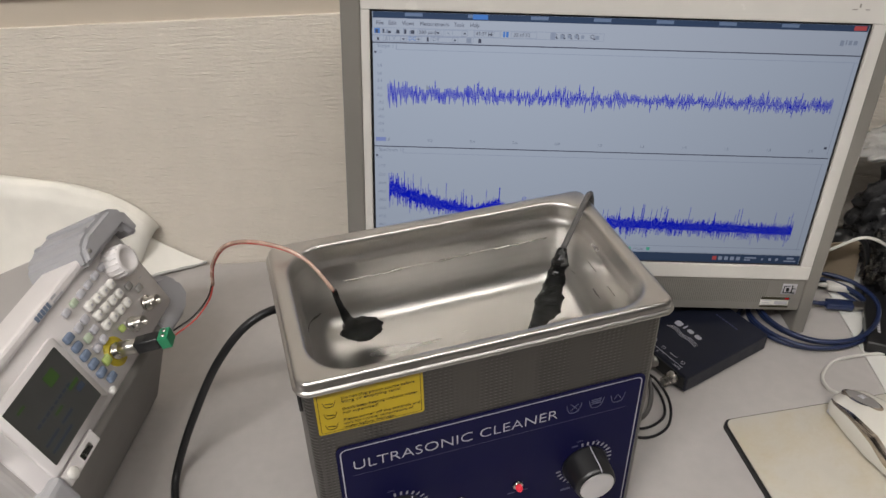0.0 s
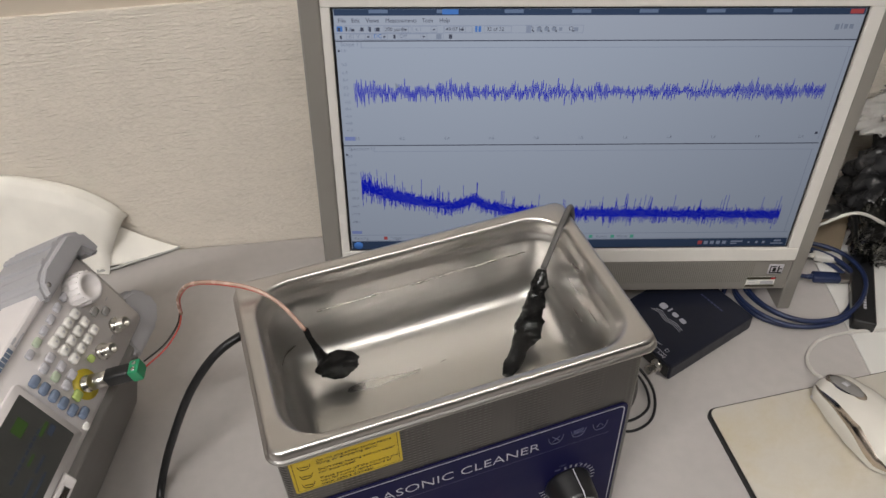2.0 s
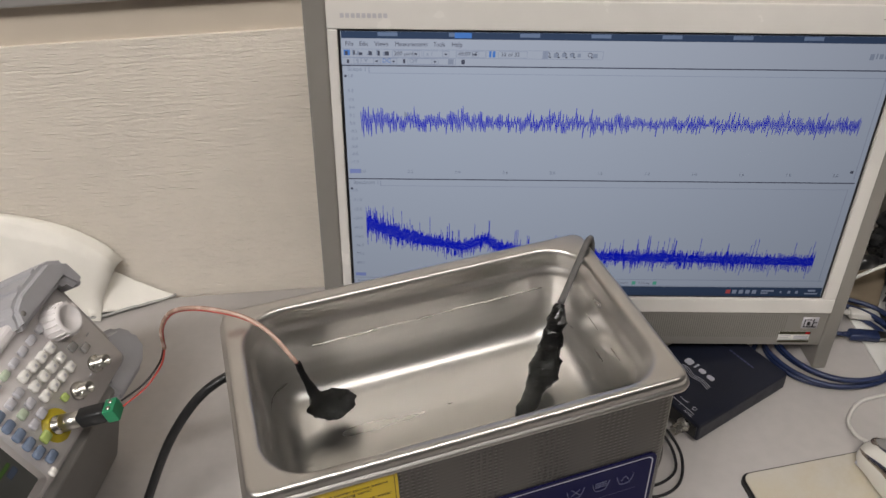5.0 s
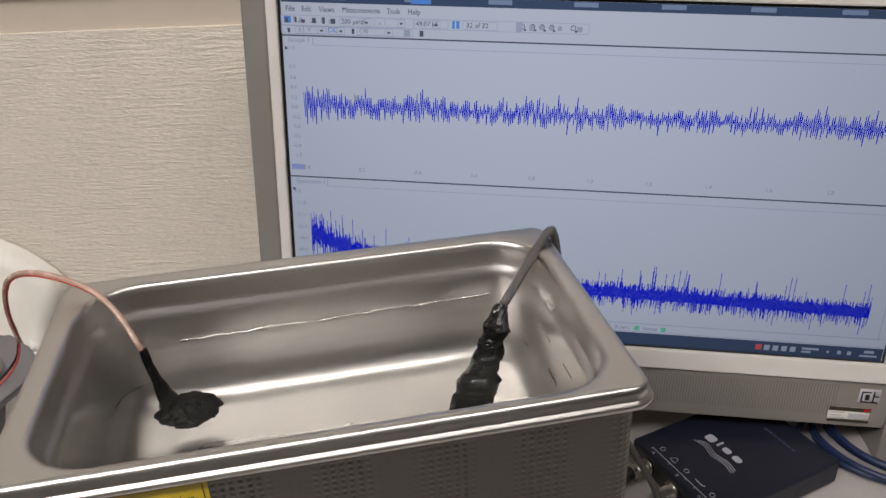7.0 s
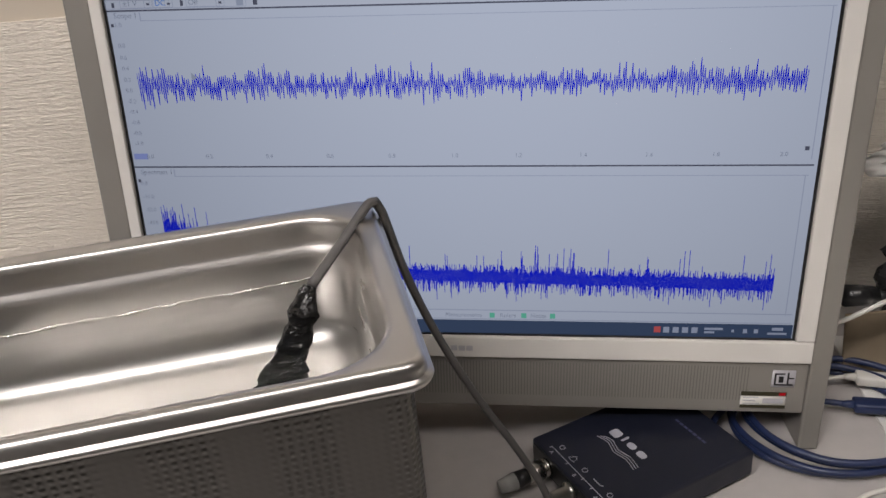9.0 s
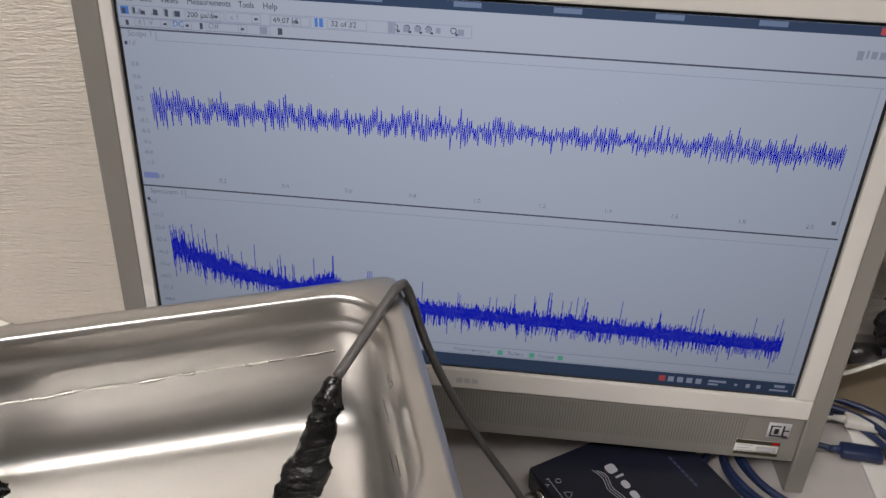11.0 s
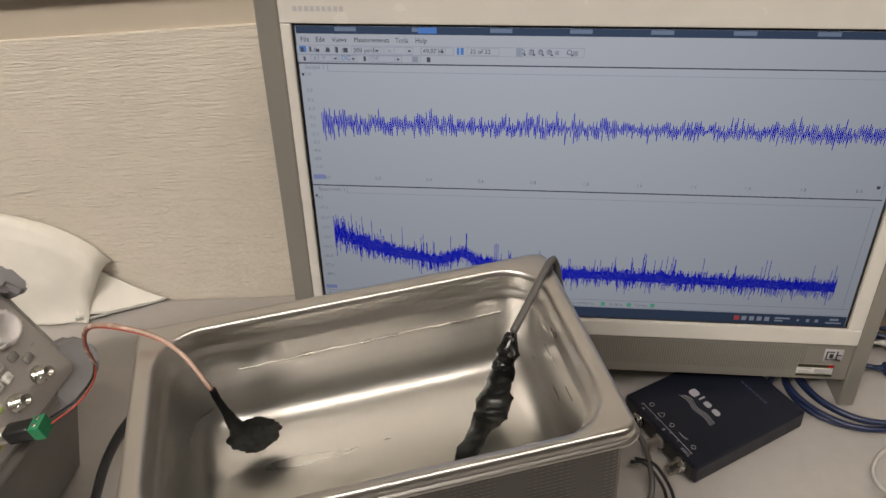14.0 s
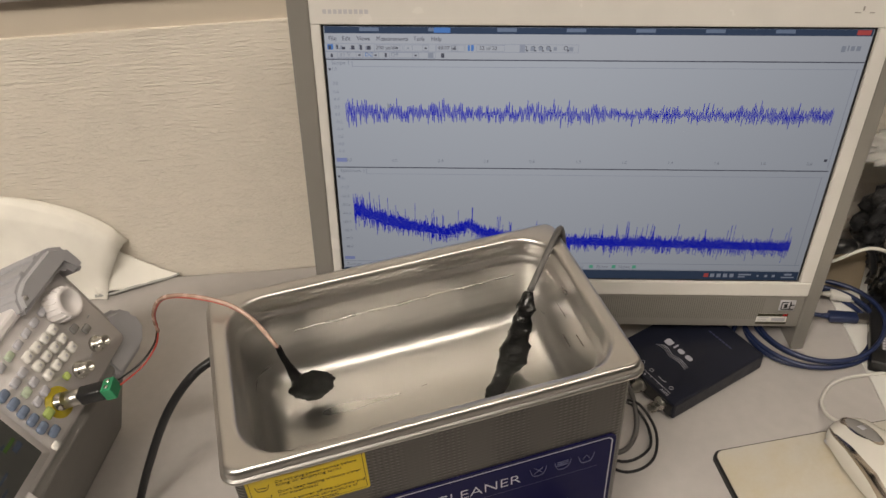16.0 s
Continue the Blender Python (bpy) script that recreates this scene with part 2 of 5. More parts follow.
M_CLOTH = mat("white_cotton", (0.88, 0.85, 0.78), 0.9, vary=0.04, scale=30, bump=0.3, bscale=1500)
M_LINING = mat("grey_cloth", (0.42, 0.42, 0.40), 0.9, bump=0.3, bscale=1500)
M_PAPER = mat("white_board_sheet", (0.66, 0.65, 0.62), 0.6, vary=0.03)
M_WATER = still_water()
M_FILM = clear("clear_plastic_film", (0.62, 0.61, 0.58), 0.12, 1.5)

def lcd(name, color, strength=1.0):
    """A lit panel under a dark filter layer, which takes away more light along a slanting way."""
    m = glow(name, color, strength * 14.5)
    b = m.node_tree.nodes["Principled BSDF"]
    b.inputs["Coat Weight"].default_value, b.inputs["Coat Roughness"].default_value, b.inputs["Coat IOR"].default_value = 1.0, 0.1, 1.02
    b.inputs["Coat Tint"].default_value = (0.085, 0.0855, 0.088, 1)
    return m


M_SCR = lcd("screen_grey", (0.50, 0.56, 0.66), 0.625)
M_SCRT = lcd("screen_toolbar", (0.50, 0.55, 0.64), 0.62)
M_SBAR = lcd("screen_dark_bar", (0.035, 0.055, 0.10), 0.9)
M_SBLUE = lcd("screen_trace_blue", (0.001, 0.006, 0.40), 1.0)
M_SBADGE = lcd("screen_badge", (0.22, 0.27, 0.52), 0.8)
M_SLINE = lcd("screen_line", (0.06, 0.065, 0.09), 1.0)
M_SGREY = lcd("screen_grey_text", (0.20, 0.23, 0.29), 1.0)
M_SPALE = lcd("screen_pale", (0.22, 0.25, 0.32), 1.0)
M_SGLEAM = lcd("screen_gleam", (0.12, 0.16, 0.24), 1.0)
M_CASE = mat("mid_grey_case", (0.40, 0.38, 0.37), 0.5, vary=0.03)
M_SICON = lcd("screen_icon_blue", (0.06, 0.16, 0.42), 1.0)
M_SGRN = lcd("screen_icon_green", (0.10, 0.40, 0.28), 0.8)
M_SRED = lcd("screen_icon_red", (0.45, 0.08, 0.08), 0.8)


# ---- mesh tools ----
def part(name, bm, material, parent=None, label="", smooth=True, m=None):
    me = bpy.data.meshes.new(name)
    bm.to_mesh(me)
    bm.free()
    for p in me.polygons:
        p.use_smooth = smooth
    for one in material if isinstance(material, (list, tuple)) else [material]:
        me.materials.append(one)
    ob = new(name, me)
    if parent is not None:
        ob.parent = parent
    if m is not None:
        ob.matrix_local = m
    if label:
        ob["label"] = label
    return ob


def thing(name, label, category, m=None, group="", kind=""):
    ob = new(name)
    ob.empty_display_size = 0.02
    if m is not None:
        ob.matrix_world = m
    return tagged(ob, label, category, group, kind)


def box(x0, x1, y0, y1, z0, z1, bevel=0.0, seg=2, bm=None):
    b = bmesh.new()
    bmesh.ops.create_cube(b, size=1, matrix=Matrix.Translation(((x0 + x1) / 2, (y0 + y1) / 2, (z0 + z1) / 2)) @ Matrix.Diagonal((x1 - x0, y1 - y0, z1 - z0, 1)))
    if bevel:
        bmesh.ops.bevel(b, geom=b.edges[:], offset=bevel, segments=seg, affect="EDGES", profile=0.5)
    return join(bm, b)


def join(bm, b):
    if bm is None:
        return b
    me = bpy.data.meshes.new("tmp")
    b.to_mesh(me)
    b.free()
    bm.from_mesh(me)
    bpy.data.meshes.remove(me)
    return bm


def cyl(p0, p1, r0, r1=None, n=24, bm=None, bevel=0.0):
    p0, p1 = Vector(p0), Vector(p1)
    r1 = r0 if r1 is None else r1
    b = bmesh.new()
    turn = (p1 - p0).to_track_quat("Z", "Y").to_matrix().to_4x4()
    bmesh.ops.create_cone(b, cap_ends=True, segments=n, radius1=r0, radius2=r1, depth=(p1 - p0).length, matrix=Matrix.Translation((p0 + p1) / 2) @ turn)
    if bevel:
        bmesh.ops.bevel(b, geom=[e for e in b.edges if len(e.link_faces) == 2 and max(len(f.verts) for f in e.link_faces) > 4], offset=bevel, segments=2, affect="EDGES")
    return join(bm, b)


def turned(rings, n=28, m=None):
    """A lathe along z: rings of (z, r)."""
    b = bmesh.new()
    loops = [[b.verts.new((r * math.cos(math.tau * i / n), r * math.sin(math.tau * i / n), z)) for i in range(n)] for z, r in rings]
    for lo, hi in zip(loops, loops[1:]):
        for i in range(n):
            b.faces.new((lo[i], lo[(i + 1) % n], hi[(i + 1) % n], hi[i]))
    b.faces.new(loops[0][::-1])
    b.faces.new(loops[-1])
    if m is not None:
        b.transform(m)
    return b


def smooth_path(pts, step=0.004):
    pts = [Vector(p) for p in pts]
    ext = [2 * pts[0] - pts[1], *pts, 2 * pts[-1] - pts[-2]]
    out = []
    for a, b, c, d in zip(ext, ext[1:], ext[2:], ext[3:]):
        k = max(2, int((c - b).length / step))
        for i in range(k):
            t = i / k
            out.append(0.5 * (2 * b + (c - a) * t + (2 * a - 5 * b + 4 * c - d) * t * t + (3 * b - a - 3 * c + d) * t**3))
    return [*out, pts[-1]]


def tube(pts, r, n=10, bm=None, step=0.004, radii=None, lumps=0.0):
    """A swept round tube along a smooth line; radii gives its thickness along the way."""
    line = smooth_path(pts, step)
    b = bmesh.new()
    loops, side = [], None
    for i, p in enumerate(line):
        d = (line[min(i + 1, len(line) - 1)] - line[max(i - 1, 0)]).normalized()
        side = (side - d * side.dot(d)).normalized() if side else d.orthogonal().normalized()
        up = d.cross(side)
        k = i / (len(line) - 1)
        rr = r if radii is None else float(np.interp(k, [a for a, _ in radii], [q for _, q in radii]))
        ring = []
        for j in range(n):
            a = math.tau * j / n
            v = p + (side * math.cos(a) + up * math.sin(a)) * rr
            if lumps:
                v += (v - p) * (lumps * noise.noise(v * 160) + 0.6 * lumps * noise.noise(v * 420))
            ring.append(b.verts.new(v))
        loops.append(ring)
    for lo, hi in zip(loops, loops[1:]):
        for j in range(n):
            b.faces.new((lo[j], lo[(j + 1) % n], hi[(j + 1) % n], hi[j]))
    b.faces.new(loops[0][::-1])
    b.faces.new(loops[-1])
    return join(bm, b)


def rounded(x0, x1, y0, y1, r, n=8):
    out = []
    for cx, cy, a0 in ((x1 - r, y1 - r, 0), (x0 + r, y1 - r, 90), (x0 + r, y0 + r, 180), (x1 - r, y0 + r, 270)):
        for i in range(n + 1):
            a = radians(a0 + 90 * i / n)
            out.append((cx + r * math.cos(a), cy + r * math.sin(a)))
    return out


def loft(rings, cap0=False, cap1=False):
    """A skin over rounded rectangles: rows of (z, x0, x1, y0, y1, radius)."""
    b = bmesh.new()
    loops = [[b.verts.new((x, y, z)) for x, y in rounded(x0, x1, y0, y1, r)] for z, x0, x1, y0, y1, r in rings]
    k = len(loops[0])
    for lo, hi in zip(loops, loops[1:]):
        for i in range(k):
            b.faces.new((lo[i], lo[(i + 1) % k], hi[(i + 1) % k], hi[i]))
    if cap0:
        b.faces.new(loops[0][::-1])
    if cap1:
        b.faces.new(loops[-1])
    bmesh.ops.recalc_face_normals(b, faces=b.faces[:])
    return b


def plate(x0, x1, z0, z1, y, depth, r, n=6):
    """An upright plate with rounded corners whose front is at y and which reaches back by depth."""
    b = bmesh.new()
    ring = rounded(x0, x1, z0, z1, r, n)
    front = [b.verts.new((x, y, z)) for x, z in ring]
    back = [b.verts.new((x, y + depth, z)) for x, z in ring]
    b.faces.new(front)
    b.faces.new(back[::-1])
    k = len(ring)
    for i in range(k):
        b.faces.new((front[i], back[i], back[(i + 1) % k], front[(i + 1) % k]))
    bmesh.ops.recalc_face_normals(b, faces=b.faces[:])
    return b


def outline(x0, x1, z0, z1, y, width, r, n=6, depth=0.0003):
    """A thin printed line round a rounded rectangle."""
    b = bmesh.new()
    a, c = rounded(x0, x1, z0, z1, r, n), rounded(x0 + width, x1 - width, z0 + width, z1 - width, max(r - width, 1e-4), n)
    va, vc = [b.verts.new((x, y, z)) for x, z in a], [b.verts.new((x, y, z)) for x, z in c]
    for i in range(len(a)):
        j = (i + 1) % len(a)
        b.faces.new((va[i], va[j], vc[j], vc[i]))
    return b


def lettering(text, size, width=None, align="LEFT", thin=0.0):
    """Raised letters as a mesh in the xz plane, facing -y, with the baseline at z = 0."""
    cu = bpy.data.curves.new("letters", "FONT")
    cu.body, cu.size, cu.extrude, cu.align_x, cu.resolution_u = text, size, 0.00008, align, 3
    cu.offset = -thin
    ob = bpy.data.objects.new("letters", cu)
    scene.collection.objects.link(ob)
    bpy.context.view_layer.update()
    me = bpy.data.meshes.new_from_object(ob.evaluated_get(bpy.context.evaluated_depsgraph_get()))
    b = bmesh.new()
    b.from_mesh(me)
    bpy.data.objects.remove(ob)
    bpy.data.curves.remove(cu)
    bpy.data.meshes.remove(me)
    if width and b.verts:
        xs = [v.co.x for v in b.verts]
        k = width / (max(xs) - min(xs))
        b.transform(Matrix.Diagonal((k, 1, 1, 1)))
    b.transform(Matrix.Rotation(radians(90), 4, "X"))
    return b


def bars(rects, y):
    """Flat printed bars facing -y: rows of (x0, x1, z0, z1)."""
    b = bmesh.new()
    for x0, x1, z0, z1 in rects:
        b.faces.new([b.verts.new(v) for v in ((x0, y, z0), (x1, y, z0), (x1, y, z1), (x0, y, z1))])
    return b


def prints(name, rects, y, material, parent):
    """Printed bars, each a part of its own."""
    for r in rects:
        part(name, bars([r], y), material, parent, smooth=False)


def shift(bm, x=0, y=0, z=0):
    bm.transform(Matrix.Translation((x, y, z)))
    return bm


def quads(corner_sets):
    b = bmesh.new()
    for c in corner_sets:
        b.faces.new([b.verts.new(v) for v in c])
    return b


# ---- the room ----
WALL_YAW = -14.92
WALL_AT = pose(-0.069, 0.520, 0, 0, 0, WALL_YAW)


def wall_y(x):
    """Where the papered wall stands at x."""
    return 0.520 - math.tan(radians(-WALL_YAW)) * (x + 0.069)


def slab(name, bm, material, label, category, m=None):
    return tagged(part(name, bm, material, None, smooth=False, m=m), label, category, kind="structure")


slab("wall_back", box(-1.5, 1.9, 0, 0.10, FLOOR_Z, 0.318), M_WALL, "cream woven-texture wallpaper behind the desk", "wall", WALL_AT)
slab("wall_band", box(-1.5, 1.9, 0.004, 0.10, 0.318, 0.354), M_BAND, "smooth beige panel above the wallpaper", "wall", WALL_AT)
slab("wall_groove", box(-1.5, 1.9, 0.012, 0.10, 0.354, 0.359), M_SLOT, "dark shadow gap under the ledge rail", "wall", WALL_AT)
slab("wall_rail", box(-1.5, 1.9, -0.014, 0.10, 0.359, 0.386, 0.003), M_RAIL, "grey metal ledge rail along the wall", "rail", WALL_AT)
slab("wall_upper", box(-1.5, 1.9, 0.02, 0.10, 0.386, CEIL_Z), M_UPPER, "unseen wall above the ledge, kept pale to brighten the tank steel", "wall", WALL_AT)
# added walls out of view; their dark colour dims what the cleaner reflects
slab("wall_left", box(-1.75, -1.65, -3.2, 0.9, FLOOR_Z, CEIL_Z), M_DARKWALL, "unseen dark side wall, added to dim reflections", "wall")
slab("wall_right", box(1.85, 1.95, -3.2, 0.9, FLOOR_Z, CEIL_Z), M_DARKWALL, "unseen dark side wall, added to dim reflections", "wall")
slab("wall_front", box(-1.75, 1.95, -3.3, -3.2, FLOOR_Z, CEIL_Z), M_DARKWALL, "unseen dark wall across the room, added to dim reflections", "wall")
slab("floor", box(-1.75, 1.95, -3.3, 0.9, FLOOR_Z - 0.05, FLOOR_Z), M_FLOOR, "unseen floor under the desk, kept dark to dim reflections", "floor")
slab("ceiling", box(-1.75, 1.95, -3.3, 0.9, CEIL_Z, CEIL_Z + 0.05), M_CEIL, "white ceiling board", "ceiling")
for lx, ly, _ in LAMPS:
    f = thing("ceiling_light", "white fluorescent ceiling fixture, switched on", "ceiling light", pose(lx, ly, CEIL_Z), "ceiling lights")
    part("housing", box(-0.64, 0.64, -0.15, 0.15, -0.05, 0.0, 0.006), M_WHT, f, smooth=False)
    for dy in (-0.07, 0.07):
        part("lamp_tube", cyl((-0.6, dy, -0.07), (0.6, dy, -0.07), 0.013), M_LAMP, f)

desk = thing("desk", "grey laminate office desk pushed against the wall", "desk", pose(0, 0, FLOOR_Z))
DZ = -FLOOR_Z
DESK_AT = pose(-0.069, 0.518, 0, 0, 0, WALL_YAW)
part("desktop", box(-1.2, 1.25, -0.90, 0.0, DZ - 0.028, DZ, 0.004), M_DESK, desk, smooth=False, m=DESK_AT)
for dx in (-1.05, 1.0):
    part("leg", box(dx - 0.02, dx + 0.02, -0.85, -0.05, 0.0, DZ - 0.028, 0.003), M_SILV, desk, smooth=False, m=DESK_AT)


# ---- ultrasonic cleaner ----
# the cleaner leans a little on its uneven feet
CLEANER_AT = pose(0.134, 0.080, 0.25, 0, 0.6, -0.7) @ pose(-0.134, -0.080, -0.25)


def cleaner():
    RW, RD = 0.270, 0.161
    c = thing("ultrasonic_cleaner", "stainless steel ultrasonic cleaner with blue control panel and open water tank", "ultrasonic cleaner", CLEANER_AT)

    def ring(z, o, r):
        return (z, 0.0008 + o, RW - o, o, RD - o, r)

    def inner(z, o, r, f=0.0):
        return (z, 0.0140 + o, 0.2580 - o, 0.0095 + f + o, 0.1480 + 0.5 * f - o, r)

    tank = loft([ring(0.2432, 0.0060, 0.006), ring(0.2433, 0.0022, 0.009), ring(0.2438, 0.0006, 0.0105), ring(0.2452, 0.0, 0.011), ring(0.2466, 0.0006, 0.0105), ring(0.2472, 0.0020, 0.009), ring(0.2476, 0.0022, 0.0088), ring(0.2500, 0.0024, 0.0086), ring(0.2520, 0.0030, 0.008), ring(0.2533, 0.0044, 0.007), ring(0.2534, 0.0060, 0.006),
                 inner(0.2530, -0.0028, 0.0320), inner(0.2527, -0.0010, 0.0300), inner(0.2515, 0.0006, 0.029), inner(0.2480, 0.0014, 0.0285, 0.001), inner(0.2400, 0.0022, 0.028, 0.003), inner(0.2375, 0.0034, 0.027, 0.0035), inner(0.2355, 0.0052, 0.0255, 0.004), inner(0.2320, 0.0060, 0.025, 0.004), inner(0.2000, 0.0070, 0.025, 0.004), inner(0.1840, 0.0078, 0.0245, 0.004), inner(0.1760, 0.0092, 0.0242, 0.004), inner(0.1695, 0.0120, 0.0235, 0.004), inner(0.1645, 0.0160, 0.0220, 0.004), inner(0.1615, 0.0212, 0.020, 0.004), inner(0.1600, 0.0285, 0.016, 0.004), inner(0.1600, 0.038, 0.010, 0.004)], cap1=True)
    part("tank", tank, M_STEEL, c, "polished stainless tank with a rolled rim")
    part("housing", loft([(0.010, 0.008, 0.260, 0.007, 0.151, 0.006), (0.012, 0.006, 0.262, 0.005, 0.153, 0.007), (0.2440, 0.006, 0.262, 0.005, 0.153, 0.007)], cap0=True), M_DOTS, c, "dotted sheet steel housing, its colour darkened for shade")
    for x in (0.03, 0.238):
        for y in (0.03, 0.128):
            z0 = 0.0002 + 0.0105 * (x - 0.134)
            part("foot", turned([(z0, 0.009), (z0 + 0.003, 0.010), (0.0115, 0.010)], 16, Matrix.Translation((x, y, 0))), M_RUB, c)
    panel = part("control_panel", plate(0.019, 0.253, 0.030, 0.191, 0.0042, 0.002, 0.006), M_BLUE, c, "dark blue printed control panel", smooth=False)
    panel.location = (0.002, 0, -0.0045)
    part("border_line", outline(0.0215, 0.2505, 0.0325, 0.1885, 0.0040, 0.0009, 0.005), M_PRINT, panel)
    part("title", shift(lettering("ULTRASONIC CLEANER", 0.0136, 0.153, thin=0.00022), 0.029, 0.0040, 0.1655), M_PRINT, panel)
    part("rule", bars([(0.029, 0.240, 0.1595, 0.1599)], 0.0039), M_FAINT, panel)
    for i, x in enumerate((0.190, 0.208, 0.2255)):
        b = tube([(x, 0.0039, 0.176), (x + 0.0025, 0.0039, 0.168), (x + 0.0095, 0.0039, 0.168), (x + 0.012, 0.0039, 0.176)], 0.00035, 4)
        if i == 0:
            tube([(x + 0.003, 0.0039, 0.177), (x + 0.009, 0.0039, 0.170)], 0.0003, 4, b)
            tube([(x + 0.009, 0.0039, 0.1755), (x + 0.003, 0.0039, 0.170)], 0.0003, 4, b)
        if i == 1:
            for dz in (0.1715, 0.1735, 0.1755):
                tube([(x + 0.002, 0.0039, dz), (x + 0.010, 0.0039, dz + 0.0004)], 0.0004, 4, b)
        if i == 2:
            tube([(x + 0.0035, 0.0039, 0.171), (x + 0.006, 0.0039, 0.175), (x + 0.0085, 0.0039, 0.171)], 0.00035, 4, b)
        part("pictogram", b, M_FAINT, panel)
    for kx, turn in ((0.060, 30), (0.210, 10)):
        for i in range(23):
            a = radians(-8 + 268 * i / 22)
            s, k = math.sin(a), math.cos(a)
            r0, r1, w = 0.0200, 0.0238, 0.0008
            vs = [(kx + s * r + k * q, 0.0039, 0.105 + k * r - s * q) for r, q in ((r0, -w), (r1, -w), (r1, w), (r0, w))]
            part("dial_tick", quads([vs]), M_TICK, panel, smooth=False)
        part("dial_letter", shift(lettering("ON", 0.0034), kx - 0.0085, 0.0039, 0.1310), M_FAINT, panel)
        at = pose(kx, 0.0042, 0.105, 90, 0, 0)
        knob = part("knob", turned([(0.0, 0.0185), (0.002, 0.0190), (0.005, 0.0180), (0.020, 0.0168), (0.0235, 0.0158), (0.0240, 0.0145)], 40, at), M_BLK, panel, "black ribbed knob")
        part("knob_cap", turned([(0.0238, 0.0142), (0.0248, 0.0140), (0.0252, 0.0128)], 36, at), M_ALU, knob, "spun aluminium cap")
        a = radians(turn)
        s, k = math.sin(a), math.cos(a)
        p = [Vector((kx + s * r, 0.0042 - d, 0.105 + k * r)) for r, d in ((0.0192, 0.001), (0.0183, 0.0045), (0.0171, 0.0205), (0.0150, 0.0243))]
        part("pointer_line", tube(p, 0.0005, 5), M_PRINT, knob)
    for lx, m2 in ((0.107, M_CHR), (0.154, M_LEDON)):
        led = part("indicator_light", turned([(0.0, 0.0042), (0.002, 0.0042), (0.0026, 0.0030)], 18, pose(lx, 0.0042, 0.100, 90, 0, 0)), M_CHR, panel)
        part("lens", turned([(0.0022, 0.0027), (0.0050, 0.0026), (0.0066, 0.0018), (0.0072, 0.0006)], 14, pose(lx, 0.0042, 0.100, 90, 0, 0)), m2 if m2 is M_LEDON else M_RED, led)
    prints("caption", [(0.146, 0.152, 0.0905, 0.0918), (0.154, 0.163, 0.0905, 0.0918), (0.099, 0.105, 0.0905, 0.0918), (0.107, 0.116, 0.0905, 0.0918)], 0.0039, M_FAINT, panel)
    prints("caption", [(0.192, 0.2005, 0.076, 0.0785), (0.202, 0.2065, 0.076, 0.0785), (0.198, 0.203, 0.1265, 0.1285), (0.2185, 0.2205, 0.1265, 0.1285)], 0.0039, M_FAINT, panel)
    yel = part("warning_sticker", plate(0.0115, 0.0835, 0.2020, 0.2415, 0.0046, 0.0012, 0.002), M_YEL, c, "yellow warning sticker with small black print", smooth=False)
    yel.location = (0.001, 0, 0.0005)
    part("sticker_line", outline(0.0132, 0.0818, 0.2036, 0.2400, 0.0044, 0.0004, 0.0015), M_INK, yel)
    for i, line in enumerate(("Do not plug power source before", "filling or emptying tank!", "", "Don't keep heating without water", "nor supervised!", "", "Please power off the controls and", "wait for normal temperature of", "water before drainage!")):
        if line:
            part("sticker_text", shift(lettering(line, 0.0034, 0.0505 * len(line) / 32), 0.0285, 0.0044, 0.2318 - 0.0034 * i), M_INK, yel)
    for z in (0.2290, 0.2185, 0.2080):
        b = tube([(0.0165, 0.0044, z + 0.003), (0.0180, 0.0044, z - 0.0015), (0.0232, 0.0044, z - 0.0015), (0.0247, 0.0044, z + 0.003)], 0.00025, 4)
        tube([(0.0180, 0.0044, z + 0.0015), (0.0232, 0.0044, z + 0.0005)], 0.00025, 4, b)
        part("sticker_icon", b, M_INK, yel)
    part("side_handle", box(0.0035, 0.0062, 0.045, 0.113, 0.186, 0.214, 0.001), M_BLK, c, "black recessed side handle")
    part("side_handle", box(0.2618, 0.2645, 0.045, 0.113, 0.186, 0.214, 0.001), M_BLK, c, "black recessed side handle")
    part("drain_valve", cyl((0.262, 0.115, 0.045), (0.276, 0.115, 0.045), 0.008), M_CHR, c)
    return c


cleaner()

# Water in the tank: a level sheet with a bright meniscus where it meets the steel.
wx0, wx1, wy0, wy1, wr = 0.0212, 0.2512, 0.0205, 0.1432, 0.025
WATER_Z = 0.2190
b = bmesh.new()
b.faces.new([b.verts.new((x, y, WATER_Z)) for x, y in rounded(wx0 - 0.003, wx1 + 0.003, wy0 - 0.003, wy1 + 0.003, wr)])
water = tagged(part("water", b, M_WATER, None, smooth=False), "clear still water filling the steel tank", "water", kind="stuff")
water.visible_shadow = False
bub = bmesh.new()
pts = [(0.058 + 0.178 * k / 60, wy1 - 0.0006, WATER_Z + 0.0004 + 0.0008 * noise.noise(Vector((k * 0.35, 0.5, 0)))) for k in range(61)]
tube(pts, 0.0004, 6, bub, 0.002, [(k / 40, max(0.00008, 0.00055 + 0.00120 * noise.noise(Vector((k * 0.45, 7.0, 0))))) for k in range(41)])
for y0, l in ((0.055, 0.012), (0.085, 0.020)):
    tube([(wx1 - 0.0006, y0 + l * k / 6, WATER_Z + 0.0002 + 0.0004 * noise.noise(Vector((k, y0 * 50, 0)))) for k in range(7)], 0.0003, 5, bub, 0.002)
tagged(part("water_meniscus", bub, M_CHR), "thin bright waterline along the tank wall", "waterline", kind="stuff")


